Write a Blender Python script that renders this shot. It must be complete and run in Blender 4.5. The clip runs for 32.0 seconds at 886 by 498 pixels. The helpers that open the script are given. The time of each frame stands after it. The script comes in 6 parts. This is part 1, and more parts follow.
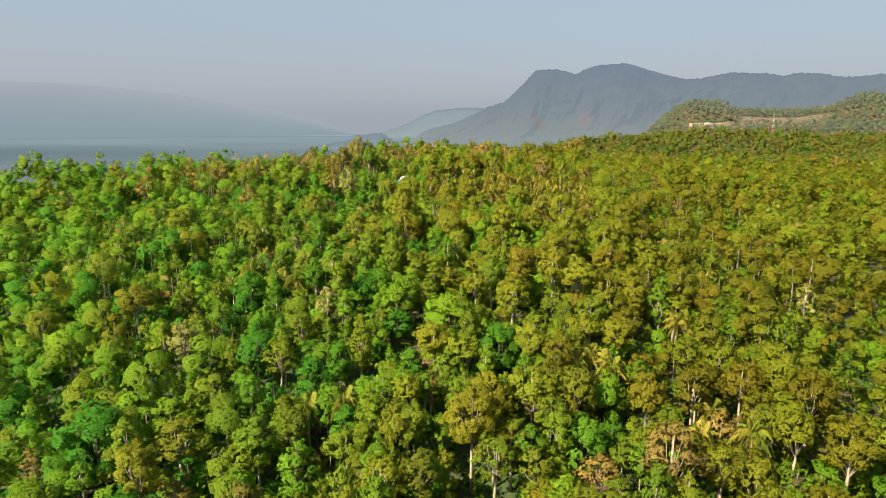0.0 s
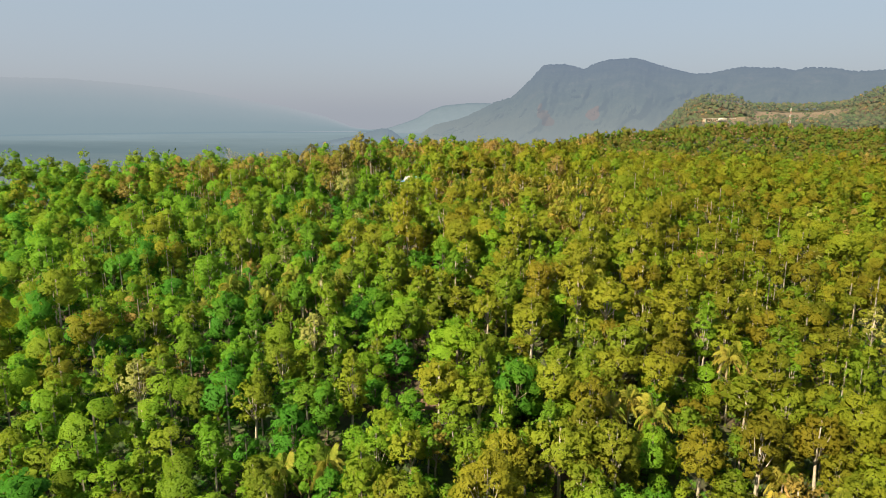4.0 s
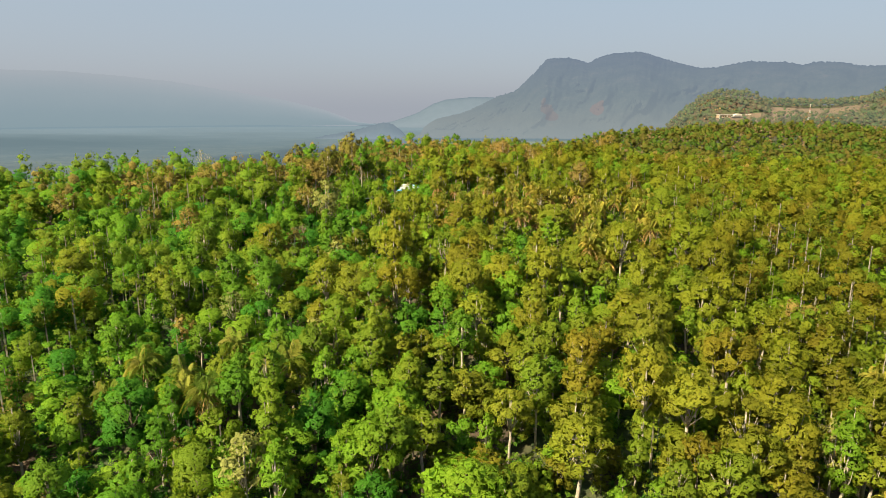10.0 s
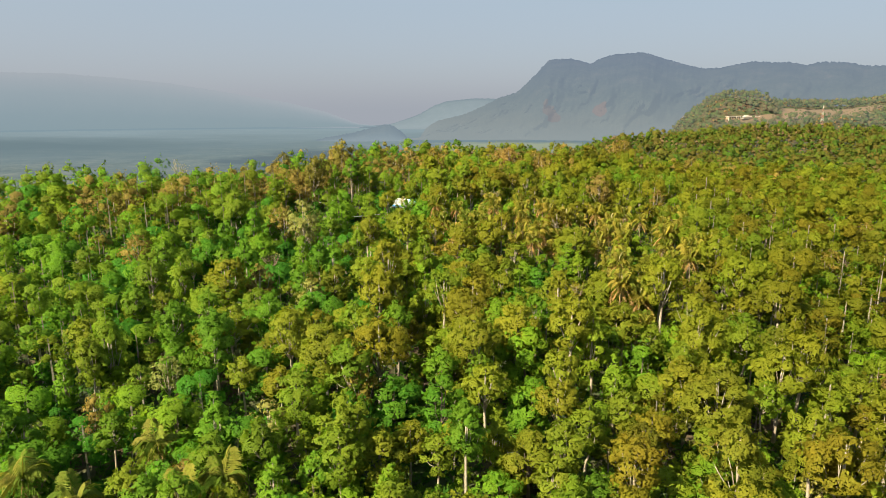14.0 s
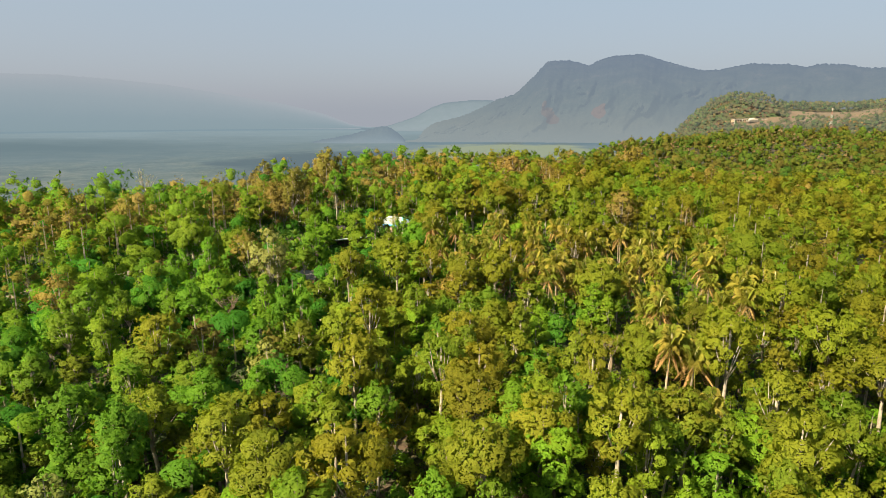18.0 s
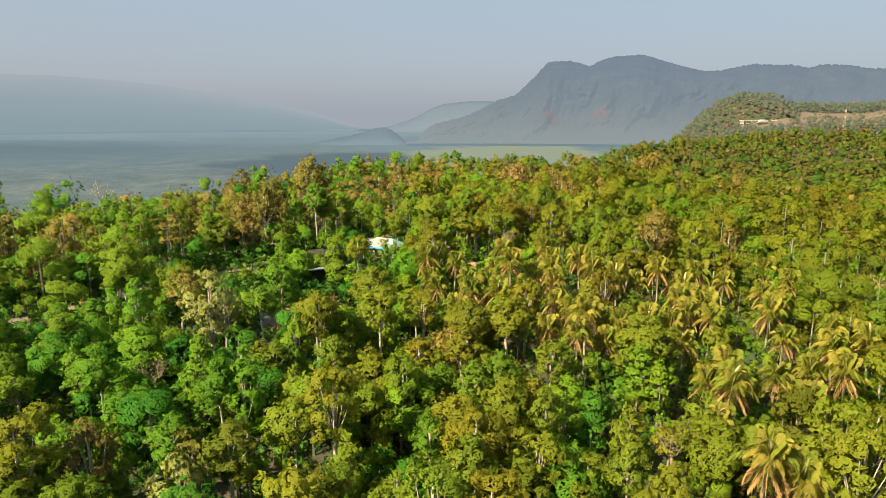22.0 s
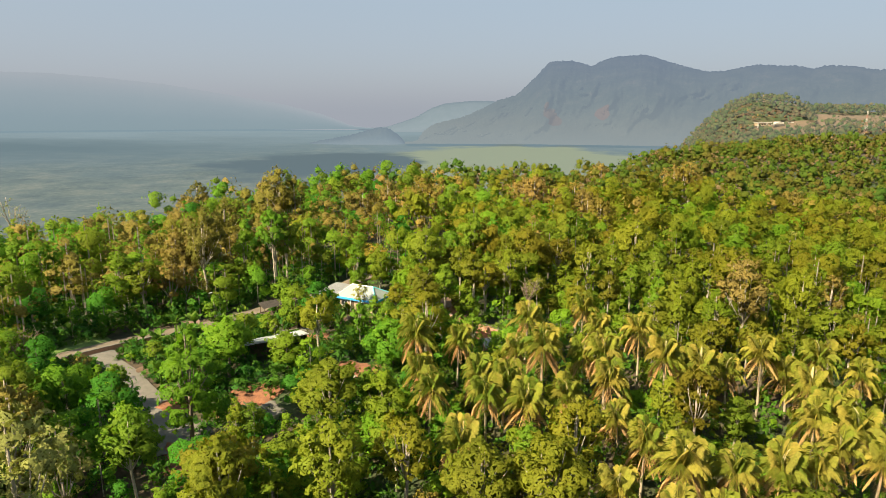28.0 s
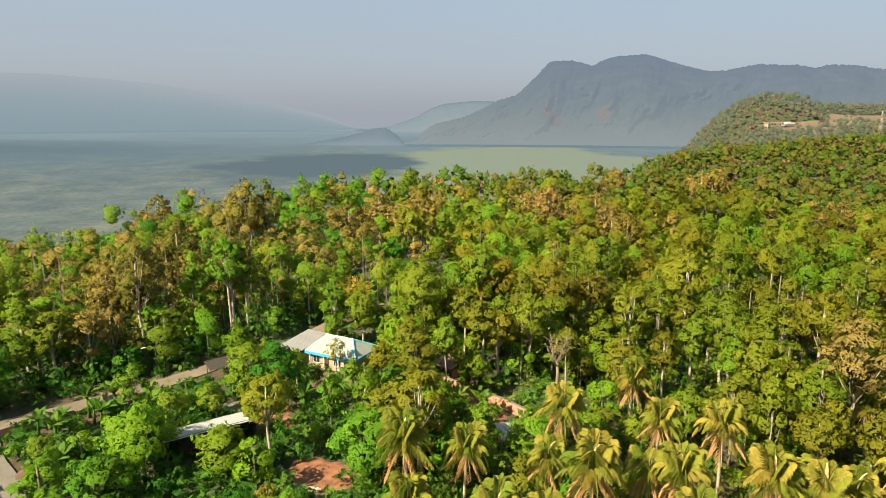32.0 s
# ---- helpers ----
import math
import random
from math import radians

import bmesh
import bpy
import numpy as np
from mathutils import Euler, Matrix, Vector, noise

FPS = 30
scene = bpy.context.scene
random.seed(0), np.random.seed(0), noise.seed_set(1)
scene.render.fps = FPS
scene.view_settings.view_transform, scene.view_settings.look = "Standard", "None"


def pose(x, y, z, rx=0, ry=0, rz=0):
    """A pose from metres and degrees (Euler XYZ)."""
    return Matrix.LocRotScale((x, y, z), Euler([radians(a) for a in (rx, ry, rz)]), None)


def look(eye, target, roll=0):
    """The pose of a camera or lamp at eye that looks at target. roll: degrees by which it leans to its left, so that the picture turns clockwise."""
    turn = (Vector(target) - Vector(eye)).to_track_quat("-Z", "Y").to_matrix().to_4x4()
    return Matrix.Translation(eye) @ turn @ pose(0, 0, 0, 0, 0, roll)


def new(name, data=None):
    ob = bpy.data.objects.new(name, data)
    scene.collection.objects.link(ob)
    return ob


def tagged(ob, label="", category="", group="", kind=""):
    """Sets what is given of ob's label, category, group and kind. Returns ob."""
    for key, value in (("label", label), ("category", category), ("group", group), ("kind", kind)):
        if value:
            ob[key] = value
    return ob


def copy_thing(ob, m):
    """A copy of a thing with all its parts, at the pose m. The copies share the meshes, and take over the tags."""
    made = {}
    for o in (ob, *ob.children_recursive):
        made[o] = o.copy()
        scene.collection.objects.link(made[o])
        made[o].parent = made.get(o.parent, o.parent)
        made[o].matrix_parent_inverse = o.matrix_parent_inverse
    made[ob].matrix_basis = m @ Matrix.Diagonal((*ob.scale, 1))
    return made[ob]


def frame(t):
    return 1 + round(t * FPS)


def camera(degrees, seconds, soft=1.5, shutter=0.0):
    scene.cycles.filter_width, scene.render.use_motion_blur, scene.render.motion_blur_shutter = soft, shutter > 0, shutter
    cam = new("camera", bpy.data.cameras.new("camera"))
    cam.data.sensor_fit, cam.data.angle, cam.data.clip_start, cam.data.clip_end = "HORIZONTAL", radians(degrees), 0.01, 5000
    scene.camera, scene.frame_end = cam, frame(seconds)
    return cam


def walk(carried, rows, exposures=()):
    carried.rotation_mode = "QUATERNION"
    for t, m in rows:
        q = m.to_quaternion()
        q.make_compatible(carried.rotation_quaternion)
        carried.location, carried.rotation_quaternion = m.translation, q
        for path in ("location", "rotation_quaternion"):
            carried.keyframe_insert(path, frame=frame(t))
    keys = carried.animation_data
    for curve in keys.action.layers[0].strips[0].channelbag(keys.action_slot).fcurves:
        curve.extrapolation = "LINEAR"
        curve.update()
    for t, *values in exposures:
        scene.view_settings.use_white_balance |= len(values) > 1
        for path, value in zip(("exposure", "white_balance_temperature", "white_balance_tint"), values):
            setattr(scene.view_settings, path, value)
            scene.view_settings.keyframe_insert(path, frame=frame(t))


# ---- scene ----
cam = camera(70.0, 32.0, soft=0.75)
# seconds, eye, tilt, lean, turn
PATH = [
    (0, 0.000, 0.000, 45.000, 78.490, -0.065, -0.670),
    (1, -0.185, 4.425, 45.010, 78.338, 0.036, -0.495),
    (2, -0.101, 9.371, 45.085, 78.249, 0.035, -0.291),
    (3, 0.136, 15.056, 45.173, 78.193, -0.054, -0.111),
    (4, 0.156, 21.388, 45.152, 78.085, -0.119, -0.041),
    (5, 0.070, 28.230, 45.116, 77.980, -0.130, 0.021),
    (6, 0.056, 35.400, 45.210, 77.906, -0.131, 0.125),
    (7, 0.180, 42.693, 45.516, 77.833, -0.177, 0.224),
    (8, 0.338, 49.982, 45.911, 77.758, -0.158, 0.269),
    (9, 0.375, 57.250, 46.338, 77.667, -0.051, 0.231),
    (10, 0.211, 64.550, 46.824, 77.555, 0.051, 0.123),
    (11, 0.088, 71.850, 47.272, 77.491, 0.074, 0.054),
    (12, 0.242, 79.105, 47.589, 77.533, -0.014, 0.111),
    (13, 0.540, 86.342, 47.845, 77.620, -0.107, 0.222),
    (14, 0.788, 93.581, 48.131, 77.675, -0.105, 0.290),
    (15, 0.909, 100.767, 48.472, 77.711, -0.077, 0.289),
    (16, 0.887, 107.879, 48.850, 77.749, -0.099, 0.223),
    (17, 0.813, 115.103, 49.160, 77.785, -0.110, 0.138),
    (18, 0.800, 122.614, 49.309, 77.809, -0.047, 0.081),
    (19, 0.929, 130.333, 49.357, 77.822, 0.031, 0.073),
    (20, 1.215, 138.104, 49.396, 77.830, 0.055, 0.112),
    (21, 1.433, 145.709, 49.521, 77.851, 0.018, 0.135),
    (22, 1.394, 152.996, 49.786, 77.893, -0.052, 0.091),
    (23, 1.279, 160.148, 50.083, 77.920, -0.066, 0.035),
    (24, 1.296, 167.383, 50.296, 77.899, 0.038, 0.023),
    (25, 1.374, 174.723, 50.436, 77.867, 0.166, 0.017),
    (26, 1.414, 182.133, 50.541, 77.863, 0.214, -0.021),
    (27, 1.477, 189.542, 50.629, 77.870, 0.207, -0.024),
    (28, 1.622, 196.876, 50.719, 77.859, 0.194, 0.067),
    (29, 1.746, 204.083, 50.851, 77.817, 0.187, 0.168),
    (30, 1.745, 211.139, 51.030, 77.757, 0.184, 0.183),
    (31, 1.667, 218.092, 51.107, 77.775, 0.153, 0.132),
    (32, 1.567, 224.999, 51.054, 77.884, 0.092, 0.052),
]
walk(cam, [(t, pose(x, y, z, rx, 0, rz) @ pose(0, 0, 0, 0, 0, roll)) for t, x, y, z, rx, roll, rz in PATH], exposures=[(0, 1.75), (32, 1.75)])

# ---- sky and sun ----
SUN_AZ, SUN_EL = radians(-130), radians(41)  # azimuth from +y towards +x
sun_way = Vector((math.sin(SUN_AZ) * math.cos(SUN_EL), math.cos(SUN_AZ) * math.cos(SUN_EL), math.sin(SUN_EL)))
world = bpy.data.worlds.new("sky")
scene.world = world
world.use_nodes = True
wn = world.node_tree.nodes
sky = wn.new("ShaderNodeTexSky")
sky.sky_type, sky.sun_disc = "NISHITA", False
sky.sun_elevation, sky.sun_rotation = SUN_EL, SUN_AZ
sky.altitude, sky.air_density, sky.dust_density, sky.ozone_density = 300, 1.0, 3.5, 1.5
haze_mix = wn.new("ShaderNodeMix")
haze_mix.data_type = "RGBA"
haze_mix.inputs[0].default_value = 0.64
sky_up = wn.new("ShaderNodeTexCoord")
sky_rise = wn.new("ShaderNodeSeparateXYZ")
sky_tone = wn.new("ShaderNodeValToRGB")
sky_tone.color_ramp.elements[0].position, sky_tone.color_ramp.elements[0].color = 0.02, (5.15, 5.55, 6.35, 1)
sky_tone.color_ramp.elements[1].position, sky_tone.color_ramp.elements[1].color = 0.26, (5.2, 6.5, 7.4, 1)
world.node_tree.links.new(sky_up.outputs["Generated"], sky_rise.inputs[0])
world.node_tree.links.new(sky_rise.outputs["Z"], sky_tone.inputs[0])
world.node_tree.links.new(sky_tone.outputs[0], haze_mix.inputs[7])
world.node_tree.links.new(sky.outputs[0], haze_mix.inputs[6])
world.node_tree.links.new(haze_mix.outputs[2], wn["Background"].inputs[0])
wn["Background"].inputs[1].default_value = 0.0304
sun = new("sun", bpy.data.lights.new("sun", "SUN"))
sun.data.energy, sun.data.angle, sun.data.color = 4.7, radians(0.6), (1.0, 0.84, 0.56)
sun.matrix_world = look((0, 0, 300), tuple(Vector((0, 0, 300)) - sun_way))


# ---- materials ----
def shader(name):
    m = bpy.data.materials.new(name)
    m.use_nodes = True
    nt = m.node_tree
    return m, nt, nt.nodes["Principled BSDF"], nt.nodes["Material Output"]


def ramp(nt, fac, stops):
    r = nt.nodes.new("ShaderNodeValToRGB")
    els = r.color_ramp.elements
    while len(els) < len(stops):
        els.new(0.5)
    for e, (p, c) in zip(els, stops):
        e.position, e.color = p, (*c, 1)
    nt.links.new(fac, r.inputs[0])
    return r.outputs[0]


def calc(nt, op, a, b=0.0):
    n = nt.nodes.new("ShaderNodeMath")
    n.operation = op
    for i, v in enumerate((a, b)):
        if isinstance(v, (int, float)):
            n.inputs[i].default_value = v
        else:
            nt.links.new(v, n.inputs[i])
    return n.outputs[0]


def noise_tex(nt, scale, detail=3.0, rough=0.55, coords="Position"):
    n = nt.nodes.new("ShaderNodeTexNoise")
    n.inputs["Scale"].default_value, n.inputs["Detail"].default_value = scale, detail
    n.inputs["Roughness"].default_value = rough
    if coords == "Position":
        g = nt.nodes.new("ShaderNodeNewGeometry")
        nt.links.new(g.outputs["Position"], n.inputs["Vector"])
    else:
        g = nt.nodes.new("ShaderNodeTexCoord")
        nt.links.new(g.outputs["Object"], n.inputs["Vector"])
    return n.outputs["Fac"]


def blend(nt, fac, a, b, kind="MIX"):
    n = nt.nodes.new("ShaderNodeMix")
    n.data_type, n.blend_type = "RGBA", kind
    for sock, v in ((n.inputs[0], fac), (n.inputs[6], a), (n.inputs[7], b)):
        if isinstance(v, (int, float)):
            sock.default_value = v
        elif isinstance(v, tuple):
            sock.default_value = (*v, 1)
        else:
            nt.links.new(v, sock)
    return n.outputs[2]


def bump(nt, bsdf, height_out, strength, dist):
    b = nt.nodes.new("ShaderNodeBump")
    b.inputs["Strength"].default_value, b.inputs["Distance"].default_value = strength, dist
    nt.links.new(height_out, b.inputs["Height"])
    nt.links.new(b.outputs[0], bsdf.inputs["Normal"])


def leaf_material(name, stops, through_light=0.3, spread=0.16, grain=5.6, cover=0.7, crisp=0.5):
    """Leaves: each tree takes its own hue between the stops, each leaf wavers a little round it."""
    m, nt, bsdf, out = shader(name)
    info = nt.nodes.new("ShaderNodeObjectInfo")
    att = nt.nodes.new("ShaderNodeAttribute")
    att.attribute_name = "tint"
    geo = nt.nodes.new("ShaderNodeNewGeometry")
    tree = calc(nt, "FRACT", calc(nt, "ADD", info.outputs["Random"], att.outputs["Fac"]))
    patch = calc(nt, "MULTIPLY", calc(nt, "SUBTRACT", noise_tex(nt, 0.02, 2), 0.5), 0.55)
    waver = calc(nt, "MULTIPLY", calc(nt, "SUBTRACT", geo.outputs["Random Per Island"], 0.5), spread)
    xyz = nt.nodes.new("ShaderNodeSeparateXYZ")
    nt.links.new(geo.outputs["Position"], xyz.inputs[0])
    # hue shifts with X across the forest
    x_tone = calc(nt, "MINIMUM", calc(nt, "MAXIMUM", calc(nt, "MULTIPLY", xyz.outputs["X"], 0.005), -0.16), 0.27)
    fac = calc(nt, "ADD", calc(nt, "ADD", calc(nt, "MULTIPLY", tree, 0.85), waver), calc(nt, "ADD", patch, x_tone))
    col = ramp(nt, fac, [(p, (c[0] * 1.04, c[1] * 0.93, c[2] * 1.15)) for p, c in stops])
    # both sides dimmed: missing shade between crowns put into the leaf colour
    col = blend(nt, 1.0, col, ramp(nt, calc(nt, "ADD", x_tone, 0.3), [(0.14, (0.84, 0.9, 1.0)), (0.27, (1.0, 1.0, 1.0)), (0.42, (1.0, 1.0, 1.0)), (0.57, (0.87, 0.94, 0.8))]), "MULTIPLY")
    # each tree is a little lighter or darker than its kind, with duller boughs here and there
    depth = calc(nt, "FRACT", calc(nt, "MULTIPLY", tree, 7.31))
    col = blend(nt, 1.0, col, ramp(nt, depth, [(0.0, (0.8, 0.85, 0.9)), (0.5, (1.0, 1.0, 1.0)), (1.0, (1.12, 1.1, 1.1))]), "MULTIPLY")
    bough = ramp(nt, noise_tex(nt, 0.55, 3, 0.6), [(0.3, (0.88, 0.9, 0.88)), (0.5, (1.0, 1.0, 1.0)), (0.7, (1.12, 1.08, 1.1))])
    col = blend(nt, 1.0, col, bough, "MULTIPLY")
    # single leaves: small cells, each a little lighter or darker and turned its own way
    cells_tex = nt.nodes.new("ShaderNodeTexVoronoi")
    cells_tex.inputs["Scale"].default_value = grain
    nt.links.new(geo.outputs["Position"], cells_tex.inputs["Vector"])
    tone = nt.nodes.new("ShaderNodeSeparateColor")
    nt.links.new(cells_tex.outputs["Color"], tone.inputs[0])
    gaps = calc(nt, "LESS_THAN", calc(nt, "ADD", cells_tex.outputs["Distance"], calc(nt, "MULTIPLY", tone.outputs[2], 0.12)), cover)
    # and between the twigs one sees into the dark of the crown
    twigs = nt.nodes.new("ShaderNodeTexVoronoi")
    twigs.inputs["Scale"].default_value = grain * 0.3
    nt.links.new(geo.outputs["Position"], twigs.inputs["Vector"])
    twig_tone = nt.nodes.new("ShaderNodeSeparateColor")
    nt.links.new(twigs.outputs["Color"], twig_tone.inputs[0])
    gaps = calc(nt, "MULTIPLY", gaps, calc(nt, "LESS_THAN", calc(nt, "ADD", twigs.outputs["Distance"], calc(nt, "MULTIPLY", twig_tone.outputs[2], 0.16)), cover * 1.2))
    speck = ramp(nt, tone.outputs[0], [(0.0, (1 - 0.42 * crisp,) * 3), (0.5, (1.0, 1.0, 1.0)), (1.0, (1 + 0.28 * crisp,) * 3)])
    col = blend(nt, 1.0, col, speck, "MULTIPLY")
    lift = nt.nodes.new("ShaderNodeBump")
    lift.inputs["Strength"].default_value, lift.inputs["Distance"].default_value = 0.5 * crisp, 0.7 / grain
    nt.links.new(calc(nt, "SUBTRACT", tone.outputs[1], cells_tex.outputs["Distance"]), lift.inputs["Height"])
    tuft = nt.nodes.new("ShaderNodeBump")
    tuft.inputs["Strength"].default_value, tuft.inputs["Distance"].default_value = 0.5 * crisp, 2.2 / grain
    nt.links.new(calc(nt, "SUBTRACT", calc(nt, "MULTIPLY", twig_tone.outputs[1], 0.6), twigs.outputs["Distance"]), tuft.inputs["Height"])
    nt.links.new(tuft.outputs[0], lift.inputs["Normal"])
    nt.links.new(lift.outputs[0], bsdf.inputs["Normal"])
    nt.links.new(col, bsdf.inputs["Base Color"])
    bsdf.inputs["Roughness"].default_value = 0.62
    bsdf.inputs["Specular IOR Level"].default_value = 0.06
    tr = nt.nodes.new("ShaderNodeBsdfTranslucent")
    nt.links.new(blend(nt, 1.0, col, (1.1, 1.15, 0.6), "MULTIPLY"), tr.inputs["Color"])
    mix = nt.nodes.new("ShaderNodeMixShader")
    mix.inputs[0].default_value = through_light
    nt.links.new(bsdf.outputs[0], mix.inputs[1])
    nt.links.new(tr.outputs[0], mix.inputs[2])
    # between the leaves one sees through the spray
    clear = nt.nodes.new("ShaderNodeBsdfTransparent")
    spray = nt.nodes.new("ShaderNodeMixShader")
    nt.links.new(gaps, spray.inputs[0])
    nt.links.new(clear.outputs[0], spray.inputs[1])
    nt.links.new(mix.outputs[0], spray.inputs[2])
    nt.links.new(spray.outputs[0], out.inputs["Surface"])
    return m


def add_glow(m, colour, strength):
    """Adds a faint emission to a material, as painted haze over the farthest hill."""
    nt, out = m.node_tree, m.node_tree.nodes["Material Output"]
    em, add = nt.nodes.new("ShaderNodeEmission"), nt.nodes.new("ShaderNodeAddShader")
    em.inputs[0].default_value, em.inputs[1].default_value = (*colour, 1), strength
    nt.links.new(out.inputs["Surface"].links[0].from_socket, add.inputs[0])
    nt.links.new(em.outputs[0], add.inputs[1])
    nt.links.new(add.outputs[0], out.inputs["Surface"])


def rough_material(name, dark, light, scale=1.5, rough=0.85, relief=0.3, fine=14.0, coords="Position", metal=0.0):
    m, nt, bsdf, _ = shader(name)
    coarse, grain = noise_tex(nt, scale, 4, 0.6, coords), noise_tex(nt, fine, 3, 0.6, coords)
    fac = calc(nt, "ADD", calc(nt, "MULTIPLY", coarse, 0.65), calc(nt, "MULTIPLY", grain, 0.35))
    nt.links.new(ramp(nt, fac, [(0.32, dark), (0.68, light)]), bsdf.inputs["Base Color"])
    bsdf.inputs["Roughness"].default_value, bsdf.inputs["Metallic"].default_value = rough, metal
    bump(nt, bsdf, grain, relief, 0.05)
    return m


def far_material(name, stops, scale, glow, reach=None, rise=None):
    """Far land as a backdrop, its haze painted as emission and faded base colour. glow: colours along reach (distance)
    or rise (lowest, highest), or along the slope from foot to crest.
    """
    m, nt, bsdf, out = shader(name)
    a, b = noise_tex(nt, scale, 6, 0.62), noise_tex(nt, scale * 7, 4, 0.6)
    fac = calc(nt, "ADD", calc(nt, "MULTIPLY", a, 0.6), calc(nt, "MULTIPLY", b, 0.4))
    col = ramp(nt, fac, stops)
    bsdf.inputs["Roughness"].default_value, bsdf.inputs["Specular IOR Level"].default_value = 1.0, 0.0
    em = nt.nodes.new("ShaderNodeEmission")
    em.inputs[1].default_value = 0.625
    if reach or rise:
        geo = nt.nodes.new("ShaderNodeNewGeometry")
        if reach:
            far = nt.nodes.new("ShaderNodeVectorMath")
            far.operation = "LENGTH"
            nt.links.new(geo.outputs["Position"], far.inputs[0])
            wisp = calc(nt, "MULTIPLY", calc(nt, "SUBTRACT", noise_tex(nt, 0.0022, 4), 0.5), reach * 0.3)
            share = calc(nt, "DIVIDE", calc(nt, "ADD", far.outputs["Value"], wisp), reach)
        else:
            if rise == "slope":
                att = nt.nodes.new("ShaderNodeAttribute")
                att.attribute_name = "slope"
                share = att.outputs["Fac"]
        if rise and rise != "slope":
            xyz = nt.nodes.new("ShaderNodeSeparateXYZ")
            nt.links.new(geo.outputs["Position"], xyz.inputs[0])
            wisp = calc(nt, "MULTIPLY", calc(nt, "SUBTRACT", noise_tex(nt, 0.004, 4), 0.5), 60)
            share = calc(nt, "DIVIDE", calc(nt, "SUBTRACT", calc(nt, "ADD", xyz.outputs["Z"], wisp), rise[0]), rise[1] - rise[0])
        # painted haze: emission colour by distance, height or slope
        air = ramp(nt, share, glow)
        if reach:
            # patchy fog painted into the nearer glow
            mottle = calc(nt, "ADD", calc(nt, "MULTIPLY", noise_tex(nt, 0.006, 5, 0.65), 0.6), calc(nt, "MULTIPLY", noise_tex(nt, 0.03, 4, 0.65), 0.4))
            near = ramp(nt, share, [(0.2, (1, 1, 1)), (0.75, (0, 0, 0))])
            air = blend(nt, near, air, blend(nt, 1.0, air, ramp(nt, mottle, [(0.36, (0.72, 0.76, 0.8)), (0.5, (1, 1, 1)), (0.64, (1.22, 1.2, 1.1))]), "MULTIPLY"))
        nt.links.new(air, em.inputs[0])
        # base colour fades where the painted haze is thickest
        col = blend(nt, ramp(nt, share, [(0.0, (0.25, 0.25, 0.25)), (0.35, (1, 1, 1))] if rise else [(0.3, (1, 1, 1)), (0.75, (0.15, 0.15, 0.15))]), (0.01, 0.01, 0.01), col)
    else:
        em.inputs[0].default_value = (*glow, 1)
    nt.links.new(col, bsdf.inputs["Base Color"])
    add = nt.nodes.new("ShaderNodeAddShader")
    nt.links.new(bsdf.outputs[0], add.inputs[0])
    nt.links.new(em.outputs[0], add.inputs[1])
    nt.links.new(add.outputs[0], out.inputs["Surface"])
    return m


